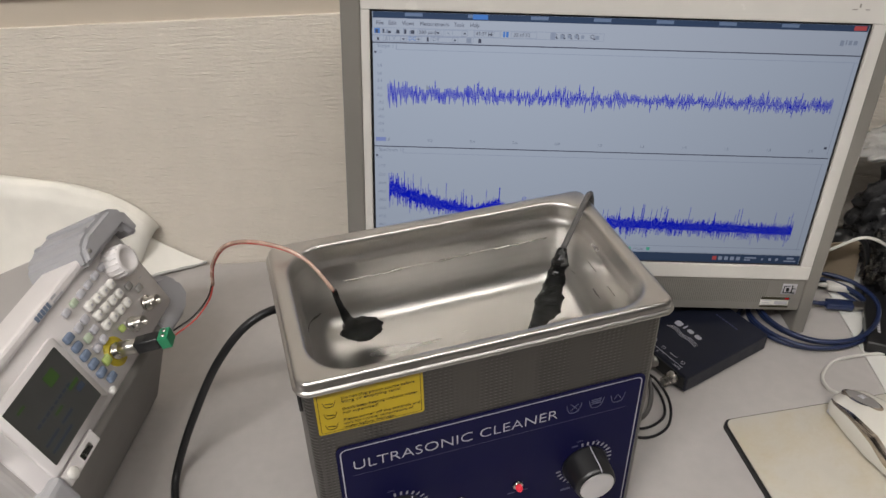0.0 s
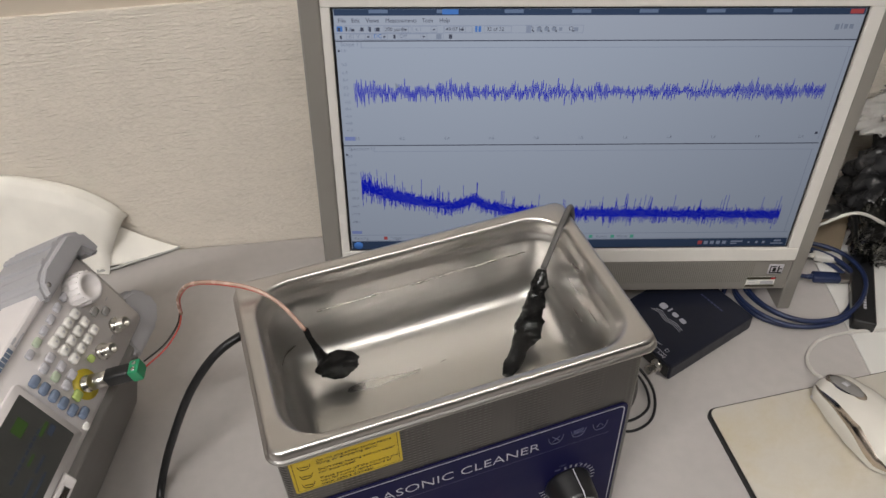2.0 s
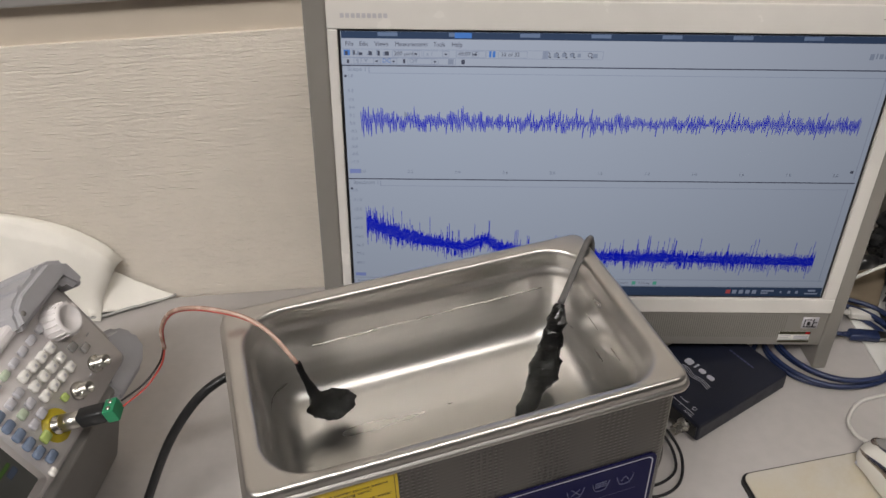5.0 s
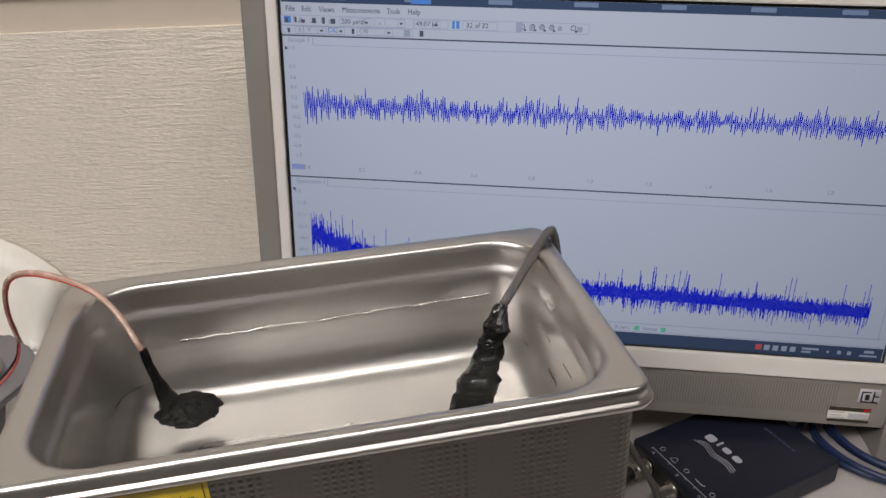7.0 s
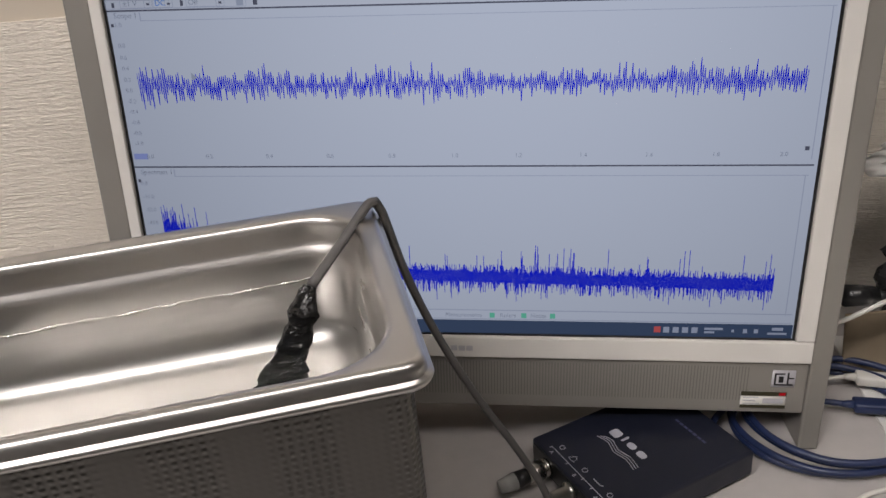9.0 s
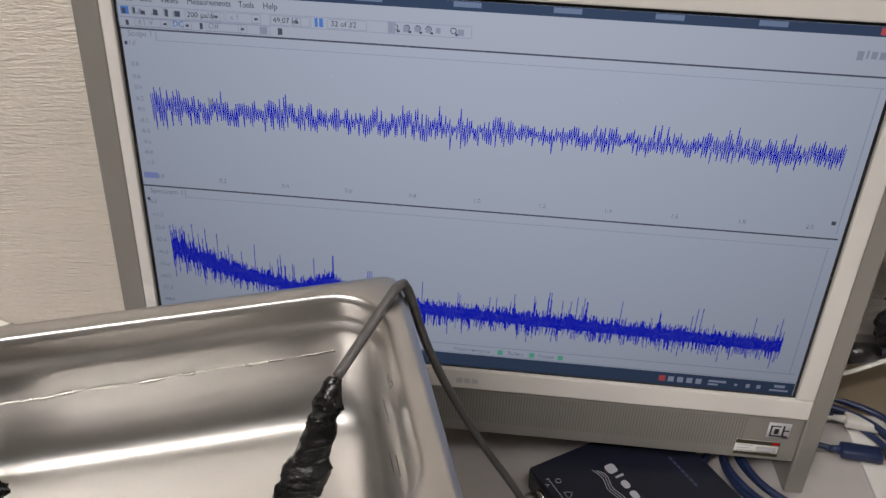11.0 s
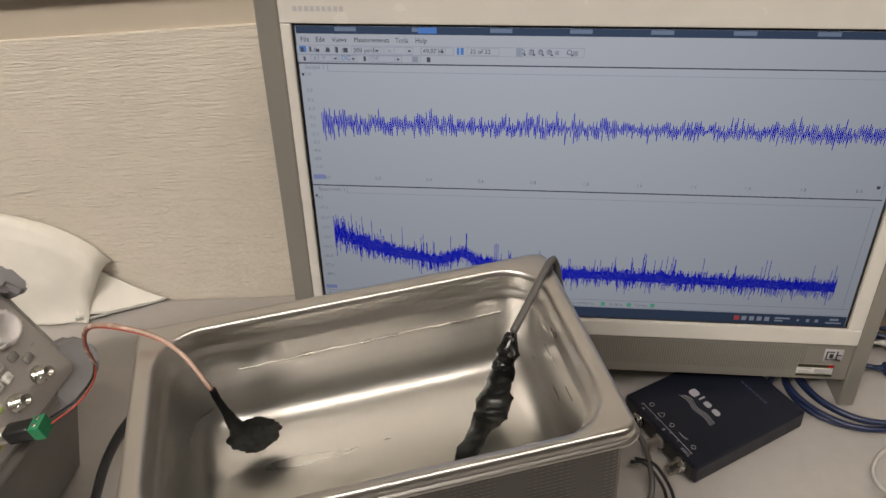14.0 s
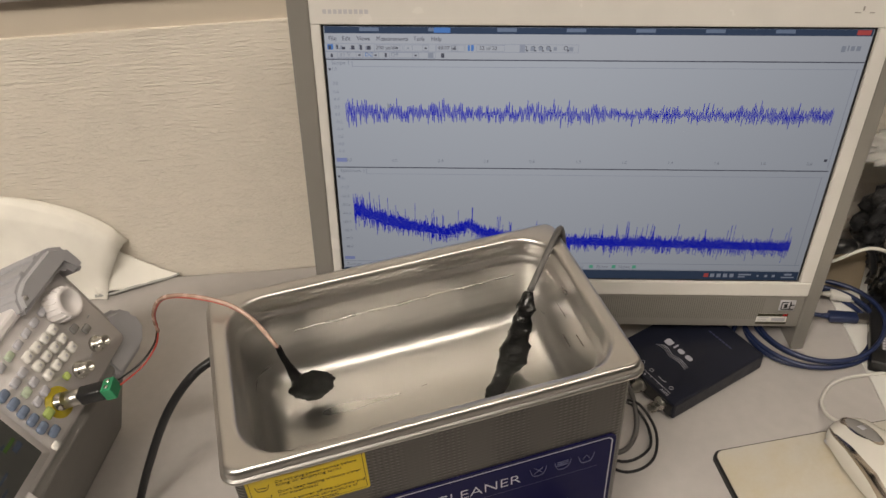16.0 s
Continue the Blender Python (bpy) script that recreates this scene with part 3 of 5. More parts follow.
# ---- transducers in the tank ----
def blob(center, radii, seed, lump, turn, grain=0.3, level=5):
    b = bmesh.new()
    bmesh.ops.create_icosphere(b, subdivisions=level, radius=1)
    for v in b.verts:
        n = v.co.normalized()
        k = 1 + lump * noise.noise(n * 2.2 + Vector((seed, 0, 0))) + 0.5 * lump * noise.noise(n * 6 + Vector((0, seed, 0))) + 0.35 * lump * noise.noise(n * 14) + grain * lump * noise.noise(n * 30)
        v.co = n * k
    b.transform(Matrix.Translation(center) @ turn @ Matrix.Diagonal((*radii, 1)))
    return b


t1 = thing("disc_transducer", "small disc transducer sealed in lumpy black tape, hanging in the water", "transducer", pose(0, 0, 0))
part("sealed_head", blob((0.0618, 0.1040, 0.1880), (0.0160, 0.0120, 0.0094), 3.1, 0.20, Matrix.Rotation(radians(2), 4, "Y"), 0.7, 4), M_TAPE, t1, "lumpy black sealed head", smooth=False)
part("taped_neck", tube([(0.0545, 0.1050, 0.1930), (0.0510, 0.1080, 0.2120), (0.0455, 0.1125, 0.2365)], 0.003, 12, None, 0.002, [(0, 0.0058), (0.35, 0.0040), (0.6, 0.0026), (1, 0.0021)], 0.25), M_TAPE, t1, "neck wound in black tape", smooth=False)
part("sleeve", tube([(0.0455, 0.1125, 0.2365), (0.0330, 0.1290, 0.2530), (0.0180, 0.1415, 0.2620), (-0.0060, 0.1530, 0.2672), (-0.0260, 0.1690, 0.2570), (-0.0390, 0.1870, 0.2300), (-0.0440, 0.2000, 0.2000)], 0.0015, 10), M_SLEEVE, t1, "translucent sleeve over red and black wires")
part("red_strand", tube([(0.0458, 0.1118, 0.2356), (0.0333, 0.1280, 0.2520), (0.0182, 0.1405, 0.2610), (-0.0060, 0.1520, 0.2662), (-0.0252, 0.1682, 0.2562), (-0.0382, 0.1862, 0.2297), (-0.0435, 0.1995, 0.2000)], 0.0008, 8), M_WRED, t1, "red wire along the sleeve")
GT = Vector((-0.0880, 0.1826, 0.1690))
part("red_wire", tube([(-0.0435, 0.2000, 0.2005), (-0.0500, 0.2000, 0.1850), (-0.0640, 0.1930, 0.1735), GT + Vector((0.006, 0.0005, 0.0005))], 0.0007, 6), M_WRED, t1)
part("black_wire", tube([(-0.0445, 0.2005, 0.2005), (-0.0508, 0.2015, 0.1862), (-0.0650, 0.1950, 0.1755), GT + Vector((0.005, 0.005, 0.002))], 0.0008, 6), M_RUB, t1)

t2 = thing("wand_probe", "hydrophone probe wrapped in glossy black tape, leaning in the tank", "probe", pose(0, 0, 0))
part("taped_body", tube([(0.2300, 0.1055, 0.2345), (0.2255, 0.1005, 0.2265), (0.2170, 0.0920, 0.2050), (0.2079, 0.0832, 0.1830), (0.1965, 0.0725, 0.1740), (0.1850, 0.0622, 0.1680), (0.1800, 0.0575, 0.1665)], 0.006, 16, None, 0.0015,
     [(0, 0.0034), (0.06, 0.0050), (0.12, 0.0072), (0.18, 0.0064), (0.30, 0.0078), (0.42, 0.0084), (0.46, 0.0100), (0.56, 0.0112), (0.66, 0.0094), (0.76, 0.0062), (0.92, 0.0066), (1, 0.0035)], 0.22), M_TAPE, t2, "lumpy black taped body", smooth=False)
part("cable", tube([(0.2305, 0.1060, 0.2345), (0.2470, 0.1210, 0.2450), (0.2610, 0.1335, 0.2545), (0.2668, 0.1385, 0.2570), (0.2715, 0.1430, 0.2500), (0.2810, 0.1530, 0.2060), (0.2960, 0.1640, 0.1560), (0.3170, 0.1670, 0.1030), (0.3390, 0.1580, 0.0600), (0.3520, 0.1420, 0.0300), (0.3480, 0.1180, 0.0060), (0.3250, 0.1000, 0.0035), (0.2960, 0.1100, 0.0035), (0.2900, 0.1350, 0.0035), (0.3050, 0.1560, 0.0100), (0.3190, 0.1640, 0.0140)], 0.0025, 12), M_GREYC, t2, "grey coaxial cable")
part("cable_loop", tube([(0.300, 0.1050, 0.004), (0.322, 0.0880, 0.004), (0.348, 0.0930, 0.006), (0.357, 0.1150, 0.010), (0.350, 0.1350, 0.020), (0.338, 0.1400, 0.022)], 0.0014, 10), M_RUB, t2, "black cable loop on the desk")
part("cable_loop", tube([(0.296, 0.0990, 0.003), (0.318, 0.0780, 0.003), (0.345, 0.0810, 0.005), (0.360, 0.1040, 0.012), (0.356, 0.1310, 0.022), (0.342, 0.1410, 0.024)], 0.0014, 10), M_RUB, t2, "black cable loop on the desk")


# ---- monitor ----
def monitor():
    SW, SH = 0.4492, 0.2548
    at = pose(0.137, 0.3313, 0.3678, -5.68, 3.2, -18.28)
    mo = thing("desktop_monitor", "white and silver all-in-one desktop monitor, switched on", "monitor", at)
    cab = part("rear_cabinet", box(-0.020, SW + 0.020, 0.014, 0.060, -SH - 0.045, 0.022, 0.006), M_SILV, mo, smooth=False)
    bz = bmesh.new()
    for x0, x1, z0, z1 in ((-0.0082, SW + 0.0125, 0.0, 0.0235), (-0.0082, SW + 0.0125, -SH - 0.0165, -SH), (-0.0082, 0.0, -SH, 0.0), (SW, SW + 0.0125, -SH, 0.0)):
        box(x0, x1, -0.006, 0.014, z0, z1, 0.0012, 2, bz)
    part("bezel", bz, M_WHT, mo, "glossy white bezel", smooth=False)
    for side, x0, x1 in (("l", -0.0268, -0.0086), ("r", SW + 0.0129, SW + 0.0270)):
        # each silver side frame runs on down to the desk as a foot
        r = at.to_3x3()
        foot = (at.translation.z + r[2][0] * x0) / r[2][2]
        part("side_frame", box(x0, x1, -0.003, 0.046, -foot + 0.002, 0.0235, 0.0018), M_SILV, mo, "silver side frame standing on the desk", smooth=False)
    lower = part("speaker_bar", box(-0.0115, SW + 0.0125, -0.003, 0.014, -SH - 0.0575, -SH - 0.0170, 0.0012), M_SILV, mo, "silver lower bar with a fine speaker grille", smooth=False)
    slots = []
    for i in range(182):
        x = 0.032 + i * 0.00215
        slots.append((x, x + 0.0008, -SH - 0.0475, -SH - 0.0205))
    part("speaker_grille", bars(slots, -0.0034), M_SLOT, lower)
    st = part("rating_sticker", plate(SW - 0.0310, SW - 0.0005, -SH - 0.0528, -SH - 0.0403, -0.0036, 0.0005, 0.0006), M_KEYW, lower, "small white and black rating sticker")
    prints("sticker_band", [(SW - 0.0312, SW - 0.0003, -SH - 0.0433, -SH - 0.0398), (SW - 0.0312, SW - 0.0003, -SH - 0.0532, -SH - 0.0506)], -0.0041, M_INK, mo)
    prints("sticker_print", [(SW - 0.0295, SW - 0.0190, -SH - 0.0453, -SH - 0.0443), (SW - 0.0295, SW - 0.0210, -SH - 0.0478, -SH - 0.0468), (SW - 0.0295, SW - 0.0180, -SH - 0.0501, -SH - 0.0493), (SW - 0.0160, SW - 0.0020, -SH - 0.0493, -SH - 0.0453)], -0.0039, M_KEYG, mo)
    part("mark_plate", plate(SW - 0.0115, SW + 0.0042, -SH - 0.0362, -SH - 0.0230, -0.0035, 0.0004, 0.0005), M_KEYG, lower, "pale square label")
    part("red_dot", bars([(SW - 0.0055, SW - 0.0012, -SH - 0.0426, -SH - 0.0404)], -0.0043), M_RED, mo)
    prints("maker_mark", [(SW - 0.0100, SW - 0.0030, -SH - 0.0262, -SH - 0.0250), (SW - 0.0100, SW - 0.0088, -SH - 0.0335, -SH - 0.0250), (SW - 0.0070, SW - 0.0038, -SH - 0.0325, -SH - 0.0275), (SW - 0.0100, SW + 0.0028, -SH - 0.0347, -SH - 0.0335), (SW - 0.0015, SW - 0.0003, -SH - 0.0335, -SH - 0.0245), (SW - 0.0003, SW + 0.0030, -SH - 0.0295, -SH - 0.0284)], -0.0039, M_BLK, mo)
    prints("brand_mark", [(0.003 + i * 0.0042, 0.0060 + i * 0.0042, 0.0092, 0.0128) for i in range(9)], -0.0064, M_KEYG, mo)
    prints("brand_mark", [(SW / 2 - 0.010 + i * 0.0055, SW / 2 - 0.0055 + i * 0.0055, -SH - 0.0108, -SH - 0.0068) for i in range(3)], -0.0064, M_KEYG, mo)
    prints("bezel_mark", [(SW - 0.018, SW - 0.0165, 0.0140, 0.0175), (SW - 0.024, SW - 0.019, 0.0120, 0.0128), (SW - 0.012, SW - 0.008, 0.0120, 0.0128)], -0.0064, M_SILV, mo)

    # the lit screen and the measuring program that it shows
    part("screen_surround", box(-0.0002, SW + 0.0002, -0.0030, 0.0138, -SH - 0.0002, 0.0002), M_BLK, mo, smooth=False)
    scr = part("screen", bars([(0.0022, SW - 0.0022, -SH + 0.0020, -0.0020)], -0.0034), M_SCR, mo, "lit screen with blue measuring traces", smooth=False)

    def rect(u0, u1, v0, v1):
        return (u0 * SW, u1 * SW, -v1 * SH, -v0 * SH)

    def flat(name, rows, material, lift=1):
        for r in rows:
            part(name, bars([rect(*r)], -0.0034 - 0.00018 * lift), material, scr, smooth=False)

    def words(text, u, v, size, material=M_SLINE, width=None):
        return part("screen_text", shift(lettering(text, size * SH, width * SW if width else None), u * SW, -0.0038, -v * SH), material, scr)

    flat("title_bar", [(0.006, 0.994, 0.008, 0.030)], M_SBAR)
    flat("title_gleam", [(0.07 + i * 0.125, 0.105 + i * 0.125, 0.010, 0.022) for i in range(7)], M_SGLEAM, 2)
    flat("title_logo", [(0.205, 0.235, 0.009, 0.026)], M_SICON, 3)
    flat("close_button", [(0.965, 0.990, 0.010, 0.026)], M_SRED, 3)
    flat("menu_bar", [(0.006, 0.994, 0.030, 0.114)], M_SCRT)
    for text, u, w in (("File", 0.012, 0.014), ("Edit", 0.037, 0.015), ("Views", 0.064, 0.024), ("Measurements", 0.100, 0.057), ("Tools", 0.168, 0.020), ("Help", 0.200, 0.018)):
        words(text, u, 0.053, 0.020, M_SLINE, w)
    words("200 \u00b5s/div", 0.098, 0.082, 0.0175, M_SLINE)
    words("x 1", 0.155, 0.082, 0.0175, M_SGREY)
    words("49.07 kS", 0.212, 0.082, 0.0175, M_SLINE)
    words("32 of 32", 0.288, 0.082, 0.0175, M_SLINE)
    words("\u00b11 V", 0.030, 0.106, 0.019, M_SGREY)
    words("DC", 0.077, 0.106, 0.019, M_SICON)
    words("Off", 0.125, 0.106, 0.019, M_SGREY)
    words("Scope 1", 0.014, 0.134, 0.019, M_SGREY)
    words("Spectrum 1", 0.014, 0.535, 0.019, M_SGREY)
    flat("tool_icon", [(0.009, 0.020, 0.066, 0.084)], M_SICON, 2)
    flat("tool_icon", [(0.024, 0.027, 0.066, 0.083), (0.030, 0.042, 0.078, 0.083), (0.033, 0.037, 0.070, 0.078), (0.050, 0.060, 0.078, 0.083), (0.053, 0.056, 0.068, 0.078), (0.067, 0.071, 0.066, 0.083), (0.079, 0.089, 0.072, 0.084)], M_SGREY, 2)
    flat("tool_icon", [(0.267, 0.271, 0.066, 0.086), (0.273, 0.278, 0.066, 0.086)], M_SICON, 2)
    flat("tool_icon", [(0.362, 0.372, 0.064, 0.090)], M_SPALE, 2)
    flat("tool_icon", [(0.365, 0.368, 0.067, 0.086), (0.382, 0.389, 0.070, 0.085), (0.397, 0.403, 0.070, 0.083), (0.411, 0.417, 0.070, 0.083), (0.424, 0.430, 0.071, 0.083), (0.452, 0.460, 0.071, 0.085), (0.208, 0.2085, 0.064, 0.09), (0.262, 0.2625, 0.064, 0.09), (0.218, 0.2182, 0.095, 0.11), (0.194, 0.204, 0.093, 0.110)], M_SGREY, 2)
    for u0, u1, v0, v1 in ((0.095, 0.148, 0.066, 0.088), (0.150, 0.196, 0.066, 0.088), (0.209, 0.261, 0.066, 0.088), (0.283, 0.335, 0.066, 0.088), (0.026, 0.070, 0.092, 0.111), (0.074, 0.098, 0.092, 0.111), (0.122, 0.170, 0.092, 0.111), (0.004, 0.470, 0.063, 0.0905), (0.004, 0.208, 0.0905, 0.1125)):
        x0, x1, z0, z1 = rect(u0, u1, v0, v1)
        part("input_box", outline(x0, x1, z0, z1, -0.0037, 0.00035, 0.0006, 2), M_SPALE, scr)
    flat("divider_line", [(0.005, 0.995, 0.1145, 0.1185), (0.005, 0.990, 0.513, 0.517)], M_SLINE, 2)
    flat("frame_line", [(0.052, 0.990, 0.1400, 0.1415), (0.052, 0.0535, 0.121, 0.1415), (0.066, 0.985, 0.5400, 0.5415), (0.066, 0.0675, 0.521, 0.5415), (0.985, 0.9862, 0.1415, 0.50), (0.980, 0.9812, 0.5415, 0.925)], M_SPALE, 2)
    for i in range(11):
        words("%.1f" % (0.2 * i), 0.028 + 0.0915 * i, 0.492, 0.0155, M_SGREY)
    for i, v in enumerate((0.155, 0.205, 0.235, 0.262, 0.290, 0.317, 0.345, 0.372, 0.400, 0.428, 0.456)):
        words(("1.0", "0.8", "0.6", "0.4", "0.2", "0.0", "-0.2", "-0.4", "-0.6", "-0.8", "-1.0")[i], 0.013, v, 0.0150, M_SPALE)
    for i in range(9):
        words(("0.0", "-11.0", "-22.0", "-33.0", "-44.0", "-55.0", "-66.0", "-77.0", "-88.0")[i], 0.011, 0.565 + 0.037 * i, 0.0150, M_SPALE)
    flat("axis_badge", [(0.008, 0.030, 0.478, 0.494), (0.008, 0.030, 0.900, 0.914)], M_SBADGE, 2)
    flat("axis_mark", [(0.008, 0.012, 0.147, 0.155), (0.008, 0.012, 0.549, 0.557), (0.975, 0.981, 0.468, 0.478)], M_SLINE, 2)
    flat("status_line", [(0.004, 0.990, 0.920, 0.9225), (0.004, 0.990, 0.947, 0.949)], M_SPALE, 2)
    for text, u in (("Measurements", 0.470), ("Rulers", 0.555), ("Notes", 0.602)):
        words(text, u, 0.942, 0.017, M_SGREY)
    flat("status_icon", [(0.539, 0.547, 0.929, 0.944), (0.588, 0.596, 0.929, 0.944), (0.632, 0.640, 0.929, 0.944), (0.30, 0.308, 0.929, 0.944)], M_SGRN, 2)
    flat("task_bar", [(0.006, 0.994, 0.952, 0.992)], M_SBAR)
    flat("task_icon", [(0.790, 0.800, 0.962, 0.980)], M_SRED, 3)
    flat("task_icon", [(0.804 + 0.014 * i, 0.813 + 0.014 * i, 0.963, 0.980) for i in range(4)] + [(0.865, 0.892, 0.963, 0.970), (0.865, 0.880, 0.974, 0.980), (0.905, 0.909, 0.968, 0.976), (0.922, 0.928, 0.966, 0.978), (0.938, 0.944, 0.966, 0.978)], M_SPALE, 3)
    flat("clock_bar", [(0.964, 0.980, 0.960, 0.969), (0.958, 0.986, 0.975, 0.981)], M_SPALE, 3)
    flat("program_mark", [(0.945, 0.953, 0.062, 0.082), (0.956, 0.959, 0.060, 0.078), (0.962, 0.969, 0.062, 0.078), (0.972, 0.980, 0.062, 0.078)], M_SGREY, 2)
    # small drop-down and spinner boxes beside the fields, and the tool buttons
    for u, v in ((0.137, 0.077), (0.190, 0.077), (0.243, 0.077), (0.067, 0.1015), (0.097, 0.1015), (0.171, 0.1015)):
        x0, x1, z0, z1 = rect(u - 0.006, u + 0.006, v - 0.010, v + 0.010)
        part("drop_box", outline(x0, x1, z0, z1, -0.0037, 0.0003, 0.0004, 2), M_SGREY, scr)
        flat("drop_mark", [(u - 0.0022, u + 0.0022, v - 0.002, v + 0.003)], M_SLINE, 2)
    for u in (0.372, 0.387, 0.401, 0.415, 0.447):
        x0, x1, z0, z1 = rect(u - 0.0045, u + 0.0035, 0.068, 0.082)
        part("tool_icon", outline(x0, x1, z0, z1, -0.0037, 0.0005, 0.0015, 3), M_SLINE, scr)
        flat("tool_icon", [(u + 0.002, u + 0.0055, 0.081, 0.086)], M_SLINE, 2)
    flat("tool_icon", [(0.011, 0.016, 0.070, 0.083), (0.026, 0.029, 0.068, 0.082), (0.036, 0.042, 0.074, 0.083), (0.053, 0.059, 0.070, 0.083), (0.069, 0.073, 0.068, 0.084), (0.082, 0.089, 0.070, 0.083), (0.114, 0.118, 0.094, 0.108), (0.218, 0.224, 0.094, 0.109), (0.014, 0.018, 0.097, 0.109)], M_SLINE, 3)
    words("Running", 0.012, 0.942, 0.017, M_SGREY)
    words("Trigger", 0.092, 0.942, 0.017, M_SGREY)
    flat("status_icon", [(0.078, 0.086, 0.929, 0.944)], M_SRED, 2)
    part("start_orb", shift(turned([(0.0, 0.0048), (0.0002, 0.0044)], 20, pose(0, 0, 0, 90, 0, 0)), 0.020 * SW, -0.0040, -0.972 * SH), M_SICON, scr)
    # mouse arrow
    part("mouse_arrow", shift(quads([((0, 0, 0), (0, 0, -0.0052), (0.0037, 0, -0.0037), (0.0037, 0, -0.0036))]), 0.115 * SW, -0.0040, -0.268 * SH), M_SGREY, scr)

    # upper trace: a noisy wave that swells and fades
    r = random.Random(11)
    tr = bmesh.new()
    n, u0, u1 = 640, 0.034, 0.966

    def stroke(bm, a, b2, w, y):
        d = (b2 - a).normalized()
        s = Vector((-d.y, d.x)) * w
        bm.faces.new([bm.verts.new((q.x, y, q.y)) for q in (a - s, b2 - s, b2 + s, a + s)])

    last = None
    for i in range(n + 1):
        k = i / n
        env = 0.80 + 0.40 * noise.noise(Vector((k * 9, 1.7, 0))) + 0.22 * noise.noise(Vector((k * 60, 9.1, 0)))
        reach = 0.020 + 0.032 * r.random() + (0.034 * r.random() if r.random() < 0.16 else 0.0)
        side = 1 if i % 2 else -1
        if r.random() < 0.18:
            reach *= 0.3
        v = 0.305 + side * reach * max(0.3, env) * (1.0 - 0.22 * k) + 0.010 * noise.noise(Vector((k * 45, 4, 0)))
        p = Vector(((u0 + (u1 - u0) * k) * SW, -v * SH))
        if last is not None:
            stroke(tr, last, p, 0.00017 + 0.00012 * r.random(), -0.0038)
        last = p
    part("scope_trace", tr, M_SBLUE, scr, smooth=False)

    # lower trace: a falling noise floor with a bump and thin peaks
    sp = bmesh.new()
    n, u0, u1 = 900, 0.036, 0.958
    us, vs = (0.036, 0.042, 0.10, 0.17, 0.225, 0.255, 0.275, 0.30, 0.36, 0.45, 0.62, 0.80, 0.958), (0.70, 0.690, 0.735, 0.765, 0.785, 0.773, 0.752, 0.782, 0.810, 0.820, 0.826, 0.832, 0.839)
    for i in range(n):
        u = u0 + (u1 - u0) * i / n
        mid = float(np.interp(u, us, vs))
        left = max(0.0, 1 - (u - u0) / 0.15)
        up = 0.013 + 0.024 * r.random() + 0.045 * left * r.random() ** 2
        if r.random() < 0.09:
            up += 0.070 * r.random()
        if abs(u - 0.365) < 0.002 or abs(u - 0.665) < 0.002 or abs(u - 0.775) < 0.003:
            up += 0.075 * r.random()
        dn = 0.014 + 0.036 * r.random() ** 2 + (0.030 * r.random() if r.random() < 0.22 else 0) + 0.03 * left * r.random()
        x, w = u * SW, 0.00022
        sp.faces.new([sp.verts.new((a, -0.0038, c2)) for a, c2 in ((x - w, -(mid + dn) * SH), (x + w, -(mid + dn) * SH), (x + w, -(mid - up) * SH), (x - w, -(mid - up) * SH))])
    part("spectrum_trace", sp, M_SBLUE, scr, smooth=False)
    return mo


monitor()


# ---- waveform generator ----
def prism(outline_uv, y0, y1, bevel):
    """A rounded block with the given outline, from y0 back to y1."""
    b = bmesh.new()
    f = [b.verts.new((u, y0, v)) for u, v in outline_uv]
    k = [b.verts.new((u, y1, v)) for u, v in outline_uv]
    b.faces.new(f)
    b.faces.new(k[::-1])
    for i in range(len(f)):
        j = (i + 1) % len(f)
        b.faces.new((f[i], k[i], k[j], f[j]))
    bmesh.ops.recalc_face_normals(b, faces=b.faces[:])
    bmesh.ops.bevel(b, geom=b.edges[:], offset=bevel, segments=3, affect="EDGES", clamp_overlap=True)
    return b


